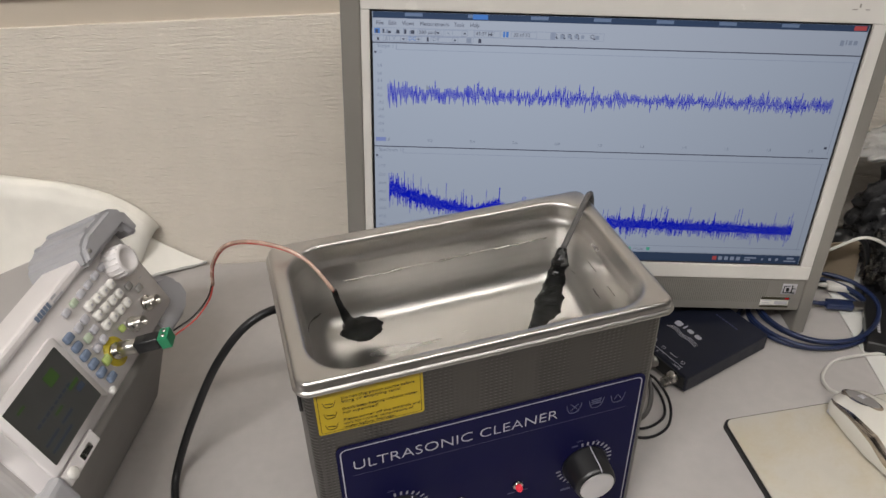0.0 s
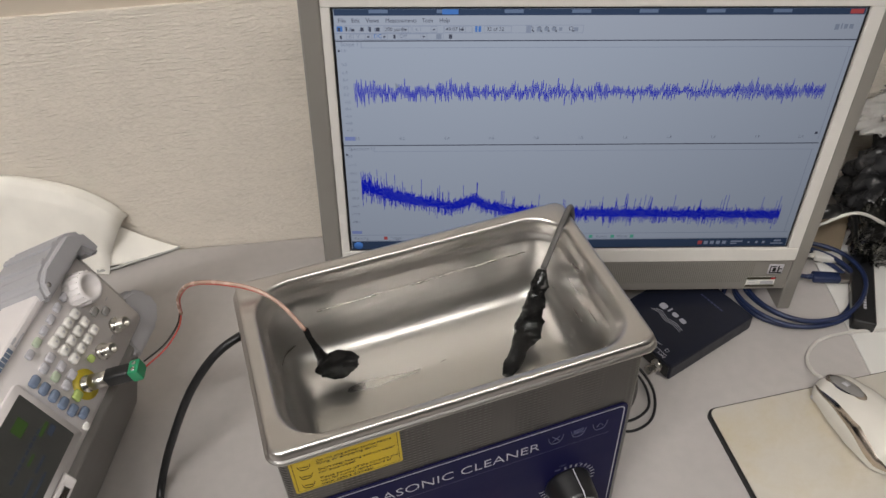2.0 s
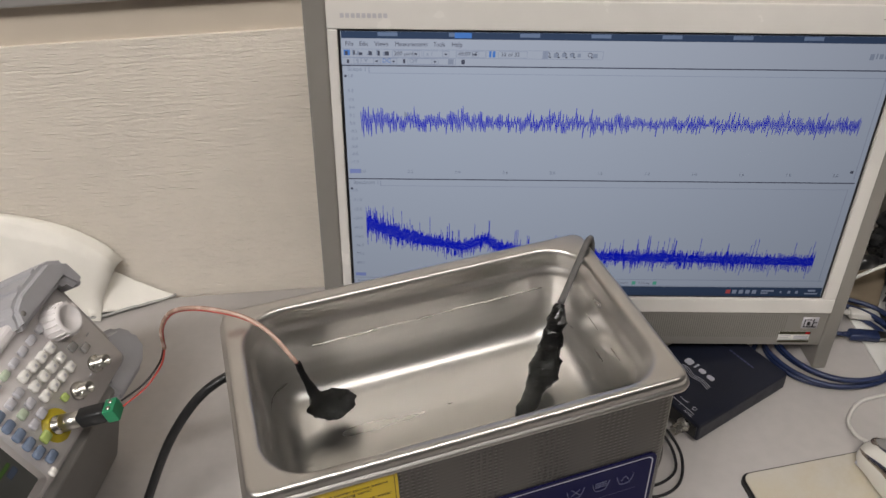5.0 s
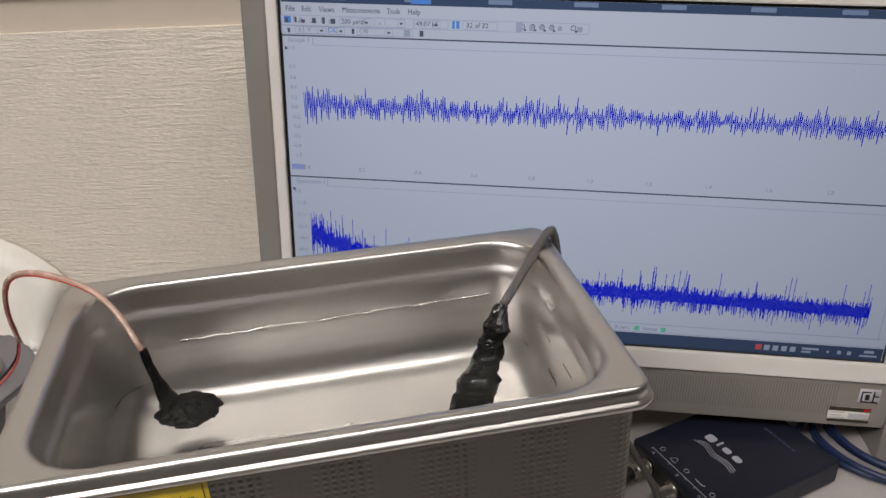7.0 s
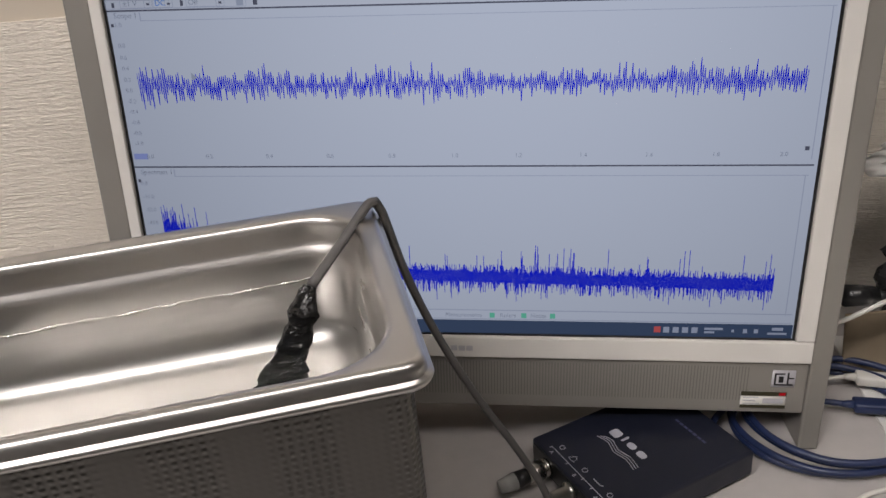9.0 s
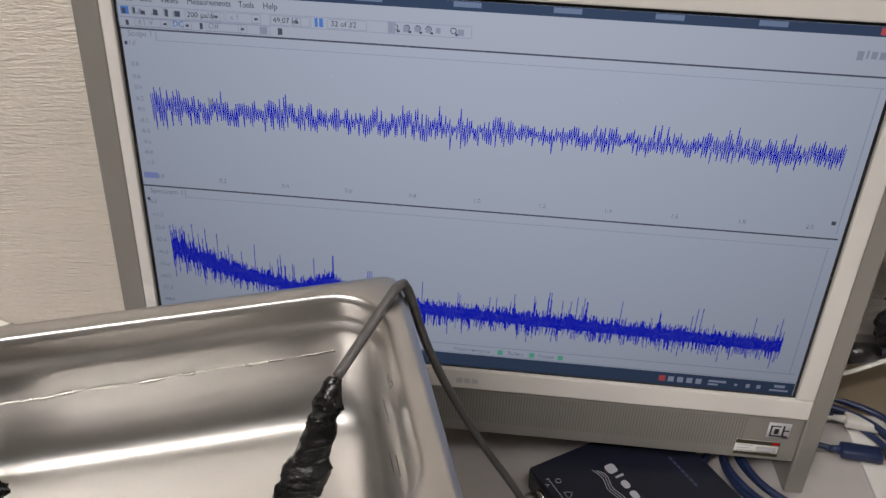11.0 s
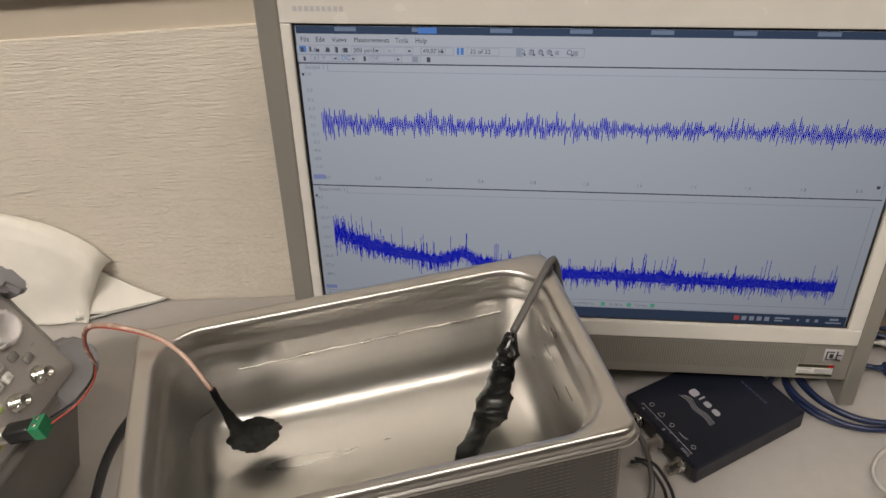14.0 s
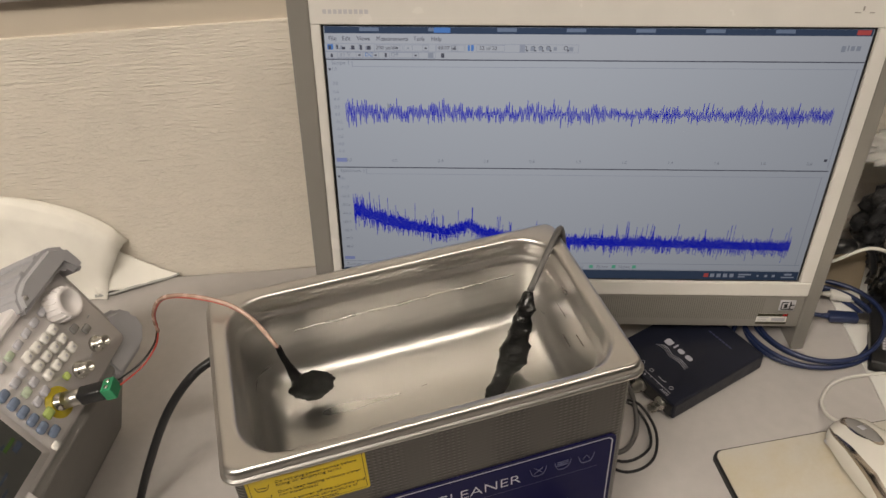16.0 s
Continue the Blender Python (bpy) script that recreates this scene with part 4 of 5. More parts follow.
def generator():
    at = pose(-0.2104, 0.0863, 0.2161, -25.5, 1.0, 66.28)
    g = thing("waveform_generator", "light grey bench waveform generator propped back, with rubber corner bumpers", "signal generator", at)
    PW, PT, PB = 0.222, 0.004, -0.083
    case = part("case", box(-0.012, 0.230, 0.004, 0.285, -0.088, 0.006, 0.004), M_CASE, g, "mid grey case", smooth=False)
    face = part("front_panel", plate(-0.004, PW, PB, PT, 0.0, 0.006, 0.006), M_GEN, g, "light grey front panel")
    part("upper_bezel", box(0.030, 0.172, -0.004, 0.040, 0.0025, 0.0120, 0.003), M_GEN, g, smooth=False)
    prints("brand_mark", [(0.092 + 0.0042 * i, 0.0955 + 0.0042 * i, 0.0045, 0.0095) for i in range(5)], -0.0043, M_KEYB, g)
    prints("model_mark", [(0.116, 0.123, 0.0075, 0.0095), (0.116, 0.130, 0.0045, 0.0060)], -0.0043, M_KEYG, g)
    part("screen_frame", plate(0.010, 0.0935, -0.078, -0.010, -0.003, 0.004, 0.003), M_GEN, g)
    lcd = part("lcd_screen", plate(0.0170, 0.0880, -0.0715, -0.0165, -0.0034, 0.001, 0.001), M_LCD, g, "small dark colour display", smooth=False)
    prints("lcd_block", [(0.060, 0.073, -0.034, -0.024)], -0.0037, M_LCDG, lcd)
    prints("lcd_text", [(0.028 + 0.006 * i, 0.0325 + 0.006 * i, -0.0445, -0.0425) for i in range(8)] + [(0.022, 0.040, -0.058, -0.056), (0.045, 0.060, -0.058, -0.056), (0.022, 0.050, -0.065, -0.063), (0.075, 0.084, -0.055, -0.050)], -0.0037, M_LCDB, lcd)
    prints("lcd_text", [(0.070, 0.083, -0.048, -0.045), (0.025, 0.034, -0.026, -0.024), (0.046, 0.056, -0.050, -0.048)], -0.0037, M_LCDG, lcd)
    for i in range(6):
        v = 0.0225 + 0.0098 * i
        part("soft_key", shift(box(-0.0052, 0.0052, -0.0052, 0.0, -0.0036, 0.0036, 0.0022, 3), 0.1025 + (0.0015 if i < 5 else 0.0055), 0, -v), M_KEYB, g, "slate blue soft key")
        part("key_line", bars([(0.0905, 0.0965, -v - 0.0004, -v + 0.0004)], -0.0003), M_KEYW, g)
    for i in range(4):
        for j in range(3):
            u, v = 0.1415 + 0.0110 * i, 0.0205 + 0.0108 * j + 0.0012 * i
            key = part("number_key", shift(box(-0.0043, 0.0043, -0.0058, 0.0, -0.0039, 0.0039, 0.0018, 2), u, 0, -v), M_KEYW, g)
            part("key_print", bars([(u - 0.0012, u + 0.0012, -v - 0.0011, -v + 0.0011)], -0.0060), M_KEYG, key)
    for i in range(6):
        part("function_key", shift(box(-0.0040, 0.0040, -0.0042, 0.0, -0.0030, 0.0030, 0.0015, 2), 0.1200 + 0.0122 * i, 0, -0.0088), M_KEYP if i == 1 else M_KEYG, g)
    for i in range(3):
        for j in range(2):
            part("function_key", shift(box(-0.0040, 0.0040, -0.0042, 0.0, -0.0034, 0.0034, 0.0015, 2), 0.1185 + 0.0105 * j, 0, -0.0245 - 0.0115 * i), M_KEYP if (i, j) == (1, 0) else M_KEYG, g)
    part("output_key", shift(box(-0.0048, 0.0048, -0.0042, 0.0, -0.0042, 0.0042, 0.0022, 2), 0.1170, 0, -0.0600), M_KEYL, g, "lit green output key")
    part("output_key", shift(box(-0.0035, 0.0035, -0.0042, 0.0, -0.0030, 0.0030, 0.0018, 2), 0.1000, 0, -0.0790), M_KEYW, g)
    part("sync_key", shift(box(-0.003, 0.003, -0.0042, 0.0, -0.003, 0.003, 0.0014, 2), 0.1520, 0, -0.0560), M_KEYL, g)
    for u, v in ((0.1905, 0.0390), (0.1985, 0.0480)):
        part("arrow_key", shift(box(-0.0042, 0.0042, -0.0035, 0.0, -0.0034, 0.0034, 0.0014, 2), u, 0, -v), M_DARK, g)
    kn = part("knob", turned([(0.0, 0.0140), (0.003, 0.0145), (0.016, 0.0132), (0.0178, 0.0120), (0.0182, 0.0095), (0.0172, 0.009)], 32, pose(0.1950, 0.0, -0.0165, 90, 0, 0)), M_GEN, g, "large grey turning knob")
    rib = bmesh.new()
    for i in range(18):
        a = math.tau * i / 18
        cyl((0.1950 + 0.0142 * math.cos(a), -0.002, -0.0165 + 0.0142 * math.sin(a)), (0.1950 + 0.0131 * math.cos(a), -0.0165, -0.0165 + 0.0131 * math.sin(a)), 0.0008, n=6, bm=rib)
    part("knob_rib", rib, M_GEN, kn)
    for i, u in enumerate((0.1311, 0.1654, 0.1949)):
        v = 0.0632
        if i == 0:
            part("channel_ring", shift(turned([(0.0, 0.0130), (0.0004, 0.0130)], 28, pose(u, -0.0001, -v, 90, 0, 0))), M_YRING, g, "yellow printed ring")
        s = part("bnc_socket", turned([(0, 0.0072), (0.003, 0.0072), (0.0032, 0.0050), (0.0130, 0.0050), (0.0130, 0.0034), (0.006, 0.0030)], 22, pose(u, 0, -v, 90, 0, 0)), M_CHR, g, "nickel BNC socket")
        part("lug", cyl((u - 0.0064, -0.0085, -v), (u + 0.0064, -0.0085, -v), 0.0011, n=8), M_CHR, s)
    prints("panel_print", [(0.150, 0.156, -0.0475, -0.0465), (0.182, 0.186, -0.0655, -0.0645), (0.208, 0.2125, -0.0445, -0.0435), (0.2065, 0.2115, -0.0335, -0.0325)], -0.0003, M_KEYG, g)
    part("usb_bay", box(0.014, 0.060, -0.002, 0.006, -0.0925, -0.0795, 0.0015), M_GEN, g, smooth=False)
    part("usb_slot", box(0.036, 0.050, -0.0024, 0.0, -0.0895, -0.0840), M_CHR, g, "metal USB slot", smooth=False)
    part("power_button", turned([(0, 0.005), (0.003, 0.005), (0.0036, 0.0035)], 20, pose(0.022, -0.001, -0.0865, 90, 0, 0)), M_KEYW, g)
    # rubber bumpers at the four front corners
    b = prism([(0.160, 0.003), (0.168, 0.019), (0.182, 0.024), (0.222, 0.024), (0.238, 0.012), (0.240, -0.010), (0.228, -0.012), (0.222, 0.002)], -0.013, 0.055, 0.004)
    part("corner_bumper", b, M_BUMP, g, "grey rubber corner bumper", smooth=False)
    part("bumper_hole", cyl((0.172, -0.0134, 0.0120), (0.172, -0.0126, 0.0120), 0.0022, n=14), M_DARK, g)
    b = box(-0.022, 0.030, -0.010, 0.050, 0.002, 0.021, 0.006, 3)
    box(-0.024, -0.002, -0.012, 0.050, -0.020, 0.019, 0.006, 3, b)
    part("corner_bumper", b, M_BUMP, g, "grey rubber corner bumper", smooth=False)
    part("bumper_rib", box(0.186, 0.192, -0.009, 0.050, 0.0225, 0.0265, 0.0015), M_BUMP, g, smooth=False)
    part("bumper_rib", box(0.206, 0.212, -0.009, 0.050, 0.0225, 0.0265, 0.0015), M_BUMP, g, smooth=False)
    b = prism([(0.190, -0.084), (0.190, -0.104), (0.236, -0.106), (0.252, -0.097), (0.255, -0.082), (0.244, -0.064), (0.226, -0.056), (0.220, -0.064)], 0.003, 0.058, 0.005)
    part("corner_bumper", b, M_BUMP, g, "grey rubber corner bumper", smooth=False)
    b = box(-0.024, 0.012, -0.008, 0.075, -0.104, -0.074, 0.006, 3)
    part("corner_bumper", b, M_BUMP, g, "grey rubber corner bumper", smooth=False)
    part("bumper_strip", box(0.010, 0.224, 0.006, 0.070, -0.097, -0.084, 0.004), M_DARK, g, "dark rubber strip under the front", smooth=False)
    # folding stand that props up the front; its lower bar lies on the desk
    inv = at.inverted()
    stand = bmesh.new()
    for u0, u1 in ((0.000, 0.236),):
        top = [at @ Vector((u, y, -0.090)) for u, y in ((u0, 0.012), (u1, 0.012), (u1, 0.055), (u0, 0.055))]
        low = [Vector((p.x - 0.040, p.y + 0.004, 0.003)) for p in top]
        vt = [stand.verts.new(inv @ p) for p in top]
        vl = [stand.verts.new(inv @ p) for p in low]
        stand.faces.new(vt)
        stand.faces.new(vl[::-1])
        for i in range(4):
            stand.faces.new((vt[i], vl[i], vl[(i + 1) % 4], vt[(i + 1) % 4]))
    bmesh.ops.recalc_face_normals(stand, faces=stand.faces[:])
    bmesh.ops.bevel(stand, geom=stand.edges[:], offset=0.008, segments=3, affect="EDGES")
    part("tilt_stand", stand, M_DARK, g, "dark grey tilt stand", smooth=False)
    p = at @ Vector((0.1, 0.27, -0.088))
    part("rear_foot", box(0.0, 0.22, 0.255, 0.285, -0.1015, -0.086, 0.004), M_DARK, g, smooth=False)
    return g, at


gen, GEN_AT = generator()

# BNC adapter with a green screw terminal, plugged into the first socket
ad = thing("terminal_adapter", "black BNC adapter with a green screw terminal block", "adapter", pose(0, 0, 0))
s0 = GEN_AT @ Vector((0.1311, -0.006, -0.0632))
s1 = s0 + (GT - s0) * 0.38
s2 = s0 + (GT - s0) * 0.86
dirn = (GT - s0).normalized()
part("bnc_plug", cyl(s0, s1, 0.0068, 0.0062, 20, bevel=0.0008), M_CHR, ad, "nickel BNC plug")
q = dirn.to_track_quat("X", "Z").to_matrix().to_4x4()
part("body", box(-0.002, (s2 - s1).length, -0.0060, 0.0060, -0.0060, 0.0060, 0.0022), M_BLK, ad, "black plastic body", m=Matrix.Translation(s1) @ q)
part("terminal_block", box(0.0, 0.0090, -0.0068, 0.0068, -0.0058, 0.0058, 0.0008), M_GREEN, ad, "green screw terminal block", smooth=False, m=Matrix.Translation(s2) @ q)
for dy in (-0.003, 0.003):
    part("screw", cyl((0.0045, dy, 0.0055), (0.0045, dy, 0.0063), 0.0018, n=12), M_CHR, ad, m=Matrix.Translation(s2) @ q)

cord = thing("power_cord", "thick black mains cord running from the cleaner over the desk", "power cord", pose(0, 0, 0))
part("cord", tube([(0.050, 0.160, 0.075), (0.045, 0.185, 0.130), (0.015, 0.190, 0.165), (-0.020, 0.184, 0.165), (-0.055, 0.182, 0.130), (-0.088, 0.184, 0.070), (-0.112, 0.180, 0.020), (-0.120, 0.158, 0.0050), (-0.115, 0.115, 0.0042), (-0.095, 0.050, 0.0042), (-0.070, -0.060, 0.0042), (-0.060, -0.200, 0.0042), (-0.080, -0.330, 0.0042)], 0.0037, 14), M_RUB, cord)
part("plug_boot", cyl((0.050, 0.155, 0.075), (0.050, 0.172, 0.090), 0.009, 0.006), M_BLK, cord)


# ---- oscilloscope box ----
def scope_box():
    fx, fy, yaw = 0.3850, 0.1160, 13.5
    L, W = 0.120, 0.094
    at = pose(fx, fy, 0.0, 0, 0, yaw)
    s = thing("usb_oscilloscope", "flat dark navy USB oscilloscope box lying under the monitor", "oscilloscope", at)
    part("case", box(0, L, 0, W, 0.004, 0.0245, 0.0022, 3), M_BOX, s, "dark navy metal case", smooth=False)
    part("end_plate", box(-0.0012, 0.0005, 0.003, W - 0.003, 0.006, 0.0225, 0.0004), M_BLK, s, smooth=False)
    for x in (0.012, L - 0.012):
        for y in (0.012, W - 0.012):
            part("foot", cyl((x, y, 0), (x, y, 0.0045), 0.005), M_RUB, s)

    def up(bm, x, y, turn):
        bm.transform(pose(x, y, 0.0247, 0, 0, turn) @ pose(0, 0, 0, -90, 0, 0))
        return bm

    # swoosh mark and bars for the maker's lettering, read from the connector end
    for k in range(3):
        wv = tube([(0.040 + 0.002 * k, 0.070 - 0.0015 * k, 0.0247), (0.0425 + 0.002 * k, 0.060, 0.0247), (0.0395 + 0.002 * k, 0.050, 0.0247), (0.0420 + 0.002 * k, 0.040, 0.0247), (0.0400 + 0.002 * k, 0.029, 0.0247)], 0.0003, 4)
        part("maker_swoosh", wv, M_PRINT, s)
    for y0, y1, x0, x1 in ((0.0690, 0.0605, 0.0490, 0.0570), (0.0575, 0.0555, 0.0510, 0.0580), (0.0520, 0.0445, 0.0510, 0.0565), (0.0415, 0.0335, 0.0510, 0.0565)):
        ring = [(x0 + x, y, 0.0247) for x, y in rounded(0, x1 - x0, y1, y0, min(0.0024, (y0 - y1) * 0.45))]
        part("maker_mark", quads([ring]), M_PRINT, s, smooth=False)
    part("series_mark", quads([((0.097, 0.054 - 0.0045 * i, 0.0247), (0.097, 0.0505 - 0.0045 * i, 0.0247), (0.0990, 0.0505 - 0.0045 * i, 0.0247), (0.0990, 0.054 - 0.0045 * i, 0.0247)) for i in range(7)]), M_FAINT, s)
    ic = tube([(0.007, 0.078, 0.0247), (0.007, 0.014, 0.0247)], 0.0003, 4)
    for y in (0.078, 0.058, 0.040, 0.030):
        tube([(0.007, y, 0.0247), (0.005, y, 0.0247)], 0.0003, 4, ic)
    part("socket_print", ic, M_PRINT, s)
    for y in (0.073, 0.046, 0.0185):
        part("socket_print", tube([(0.0125 + 0.002 * math.cos(a), y + 0.002 * math.sin(a), 0.0247) for a in (0, 1.2, 2.4, 3.6, 4.8, 5.8)], 0.0003, 4), M_PRINT, s)
    part("warning_print", tube([(0.0105, 0.0625, 0.0247), (0.0105, 0.0565, 0.0247), (0.0155, 0.0595, 0.0247), (0.0105, 0.0625, 0.0247)], 0.0003, 4), M_PRINT, s)
    part("usb_print", tube([(0.0125, 0.0365, 0.0247), (0.0125, 0.0290, 0.0247), (0.0140, 0.0275, 0.0247)], 0.0004, 4), M_PRINT, s)
    part("socket_letter", up(lettering("A", 0.004), 0.0022, 0.0745, -90), M_PRINT, s)
    part("socket_letter", up(lettering("B", 0.004), 0.0022, 0.0470, -90), M_PRINT, s)
    part("socket_letter", up(lettering("AWG", 0.004), 0.0022, 0.0230, -90), M_PRINT, s)
    for y in (0.072, 0.044, 0.016):
        so = part("bnc_socket", turned([(0, 0.0066), (0.003, 0.0066), (0.0032, 0.0048), (0.0140, 0.0048), (0.0140, 0.0034), (0.006, 0.0030)], 22, pose(-0.001, y, 0.0145, 0, -90, 0)), M_CHR, s, "nickel BNC socket")
        part("lug", cyl((-0.0095, y - 0.0060, 0.0145), (-0.0095, y + 0.0060, 0.0145), 0.0011, n=8), M_CHR, so)
    return at


BOX_AT = scope_box()
pl = thing("probe_plug", "nickel BNC plug with a black and clear strain relief", "plug", pose(0, 0, 0))
a0, a1, a2 = (BOX_AT @ Vector((x, 0.072, 0.0145)) for x in (-0.006, -0.018, -0.040))
part("collar", cyl(a0, a1, 0.0072, 0.0070, 20, bevel=0.0007), M_CHR, pl, "knurled nickel collar")
part("strain_relief", cyl(a1, a1 + (a2 - a1) * 0.45, 0.0055, 0.0062, 14), M_BLK, pl)
part("clear_boot", cyl(a1 + (a2 - a1) * 0.45, a2, 0.0064, 0.0048, 14), M_CLEARP, pl, "clear plastic boot")


# ---- mouse pad, mouse, hub, cables ----
pad = thing("mouse_pad", "worn cream mouse pad with a black rubber base", "mouse pad", pose(0.402, 0.071, 0.0, 0, 0, -7.6))
part("rubber_base", loft([(0.0, -0.0026, 0.23, -0.195, 0.0, 0.008), (0.0044, -0.0020, 0.2310, -0.1965, 0.0004, 0.008)], True, True), M_RUB, pad, "black rubber base", smooth=False)
part("cloth_top", loft([(0.0040, 0.0006, 0.2294, -0.1944, -0.0006, 0.008), (0.0050, 0.0006, 0.2294, -0.1944, -0.0006, 0.008), (0.0054, 0.0012, 0.2288, -0.1938, -0.0012, 0.008)], True, True), M_PADT, pad, "stained cream cloth top", smooth=False)


def mouse():
    at = pose(0.5260, 0.0020, 0.0054, 0, 0, 3.0)
    mo = thing("computer_mouse", "ivory wired computer mouse with silver side trim on the pad", "mouse", at)

    def width(t):
        return float(np.interp(t, (0, 0.04, 0.12, 0.35, 0.6, 0.85, 0.96, 1.0), (0.006, 0.016, 0.0225, 0.0275, 0.0305, 0.0290, 0.0200, 0.006)))

    def height(t):
        return float(np.interp(t, (0, 0.04, 0.12, 0.35, 0.6, 0.85, 0.96, 1.0), (0.008, 0.015, 0.0215, 0.0300, 0.0335, 0.0270, 0.0170, 0.009)))

    def shell(lo, hi, grow, z0, z1):
        b = bmesh.new()
        rows = []
        for i in range(33):
            t = i / 32
            y = 0.056 - 0.112 * t
            row = []
            for j in range(25):
                a = math.pi * (lo + (hi - lo) * j / 24)
                c, s = math.cos(a), math.sin(a)
                row.append(b.verts.new((width(t) * grow * math.copysign(abs(c) ** 0.75, c), y * (1 + (grow - 1) * 0.6), 0.003 + (height(t) * grow - 0.003) * abs(s) ** 0.8)))
            rows.append(row)
        for p, n2 in zip(rows, rows[1:]):
            for j in range(24):
                b.faces.new((p[j], n2[j], n2[j + 1], p[j + 1]))
        b.faces.new(rows[0])
        b.faces.new(rows[-1][::-1])
        bmesh.ops.recalc_face_normals(b, faces=b.faces[:])
        return b

    part("shell", shell(0.0, 1.0, 1.0, 0, 0), M_MOUSE, mo, "ivory glossy shell")
    for sg in (-1, 1):
        b = bmesh.new()
        rows = []
        for i in range(29):
            t = 0.05 + 0.90 * i / 28
            mid = float(np.interp(t, (0.05, 0.3, 0.6, 0.8, 0.95), (34, 40, 36, 24, 16)))
            half = float(np.interp(t, (0.05, 0.2, 0.5, 0.75, 0.9, 0.95), (3.5, 7.0, 10.0, 14.0, 12.0, 5.0)))
            row = []
            for j in range(7):
                e = (j - 3) / 3
                a = radians(mid + half * e)
                g2 = 1.0 + 0.022 * (1 - e * e)
                row.append(b.verts.new((sg * g2 * width(t) * math.cos(a) ** 0.75, 0.056 - 0.112 * t, 0.003 + (height(t) * g2 - 0.003) * math.sin(a) ** 0.8)))
            rows.append(row)
        for p, n2 in zip(rows, rows[1:]):
            for j in range(6):
                b.faces.new((p[j], n2[j], n2[j + 1], p[j + 1]) if sg < 0 else (p[j], p[j + 1], n2[j + 1], n2[j]))
        part("side_trim", b, M_SILVG, mo, "shiny bronze and silver side trim")
    part("base", box(-0.022, 0.022, -0.046, 0.046, 0.0, 0.004, 0.001), M_KEYG, mo)
    tilt = Matrix.Rotation(radians(-18), 4, "X")
    part("wheel_rim", blob((0.0, 0.030, 0.0230), (0.0102, 0.0240, 0.0040), 1.0, 0.0, tilt), M_SILVG, mo, "shiny rim of the wheel opening")
    part("wheel_well", blob((0.0, 0.030, 0.0238), (0.0086, 0.0216, 0.0037), 1.0, 0.0, tilt), M_DARK, mo, "dark wheel opening")
    part("scroll_wheel", cyl((-0.0034, 0.029, 0.0190), (0.0034, 0.029, 0.0190), 0.0092, n=28, bevel=0.0010), M_KEYG, mo, "pale grey scroll wheel")
    part("cord", tube([at.inverted() @ Vector(p) for p in ((0.5225, 0.0570, 0.0140), (0.5230, 0.0700, 0.0080), (0.5330, 0.0900, 0.0035), (0.5600, 0.1040, 0.0035), (0.6000, 0.0990, 0.0050), (0.6500, 0.0860, 0.0050), (0.7300, 0.0900, 0.0050), (0.8200, 0.1300, 0.0050))], 0.0017, 10), M_CORD, mo, "off-white mouse cord")


mouse()

sheet_at = pose(0.5790, 0.0500, 0.0, 0, 0, -19.0)
sheet = tagged(part("white_board", box(0.0, 0.36, -0.30, 0.235, 0.0, 0.0022, 0.0005), M_PAPER, None, smooth=False, m=sheet_at), "white flat board lying on the desk", "board")

hub = thing("usb_hub", "slim black USB hub with a small blue light", "USB hub", pose(0.6075, 0.0985, 0.0022, 0, 0, 51.0))
hb = part("body", box(0.0, 0.132, -0.0120, 0.0120, 0.0, 0.0150, 0.0025, 3), M_BLK, hub, "matt black body", smooth=False)
part("power_light", cyl((0.112, 0.004, 0.0150), (0.112, 0.004, 0.0153), 0.0012, n=10), glow("blue_led", (0.2, 0.3, 1.0), 2.0), hb, "small blue light")
part("maker_mark", quads([((0.020 + 0.004 * i, -0.002, 0.0152), (0.023 + 0.004 * i, -0.002, 0.0152), (0.023 + 0.004 * i, 0.001, 0.0152), (0.020 + 0.004 * i, 0.001, 0.0152)) for i in range(5)]), M_KEYG, hb)
for sx in (0.055, 0.083, 0.104):
    part("usb_port", box(sx - 0.007, sx + 0.007, 0.0112, 0.0124, 0.0045, 0.0105), M_CHR, hb, smooth=False)


def usb_plug(name, label, tip, tail, material, path, cable_mat, r):
    u = thing(name, label, "USB cable", pose(0, 0, 0))
    tip, tail = Vector(tip), Vector(tail)
    d = (tip - tail).normalized()
    q2 = d.to_track_quat("X", "Z").to_matrix().to_4x4()
    length = (tip - tail).length
    part("grip", box(0, length * 0.78, -0.0062, 0.0062, -0.0040, 0.0040, 0.0018), material, u, "moulded plug grip", m=Matrix.Translation(tail) @ q2)
    part("metal_shell", box(length * 0.78, length + 0.004, -0.0058, 0.0058, -0.0022, 0.0022, 0.0004), M_CHR, u, "metal plug shell", smooth=False, m=Matrix.Translation(tail) @ q2)
    part("boot", cyl(tail - d * 0.008, tail + d * 0.001, 0.0022, 0.0036, 12), material, u)
    part("cable", tube([tail - d * 0.006, *path], r, 10), cable_mat, u)
    return u


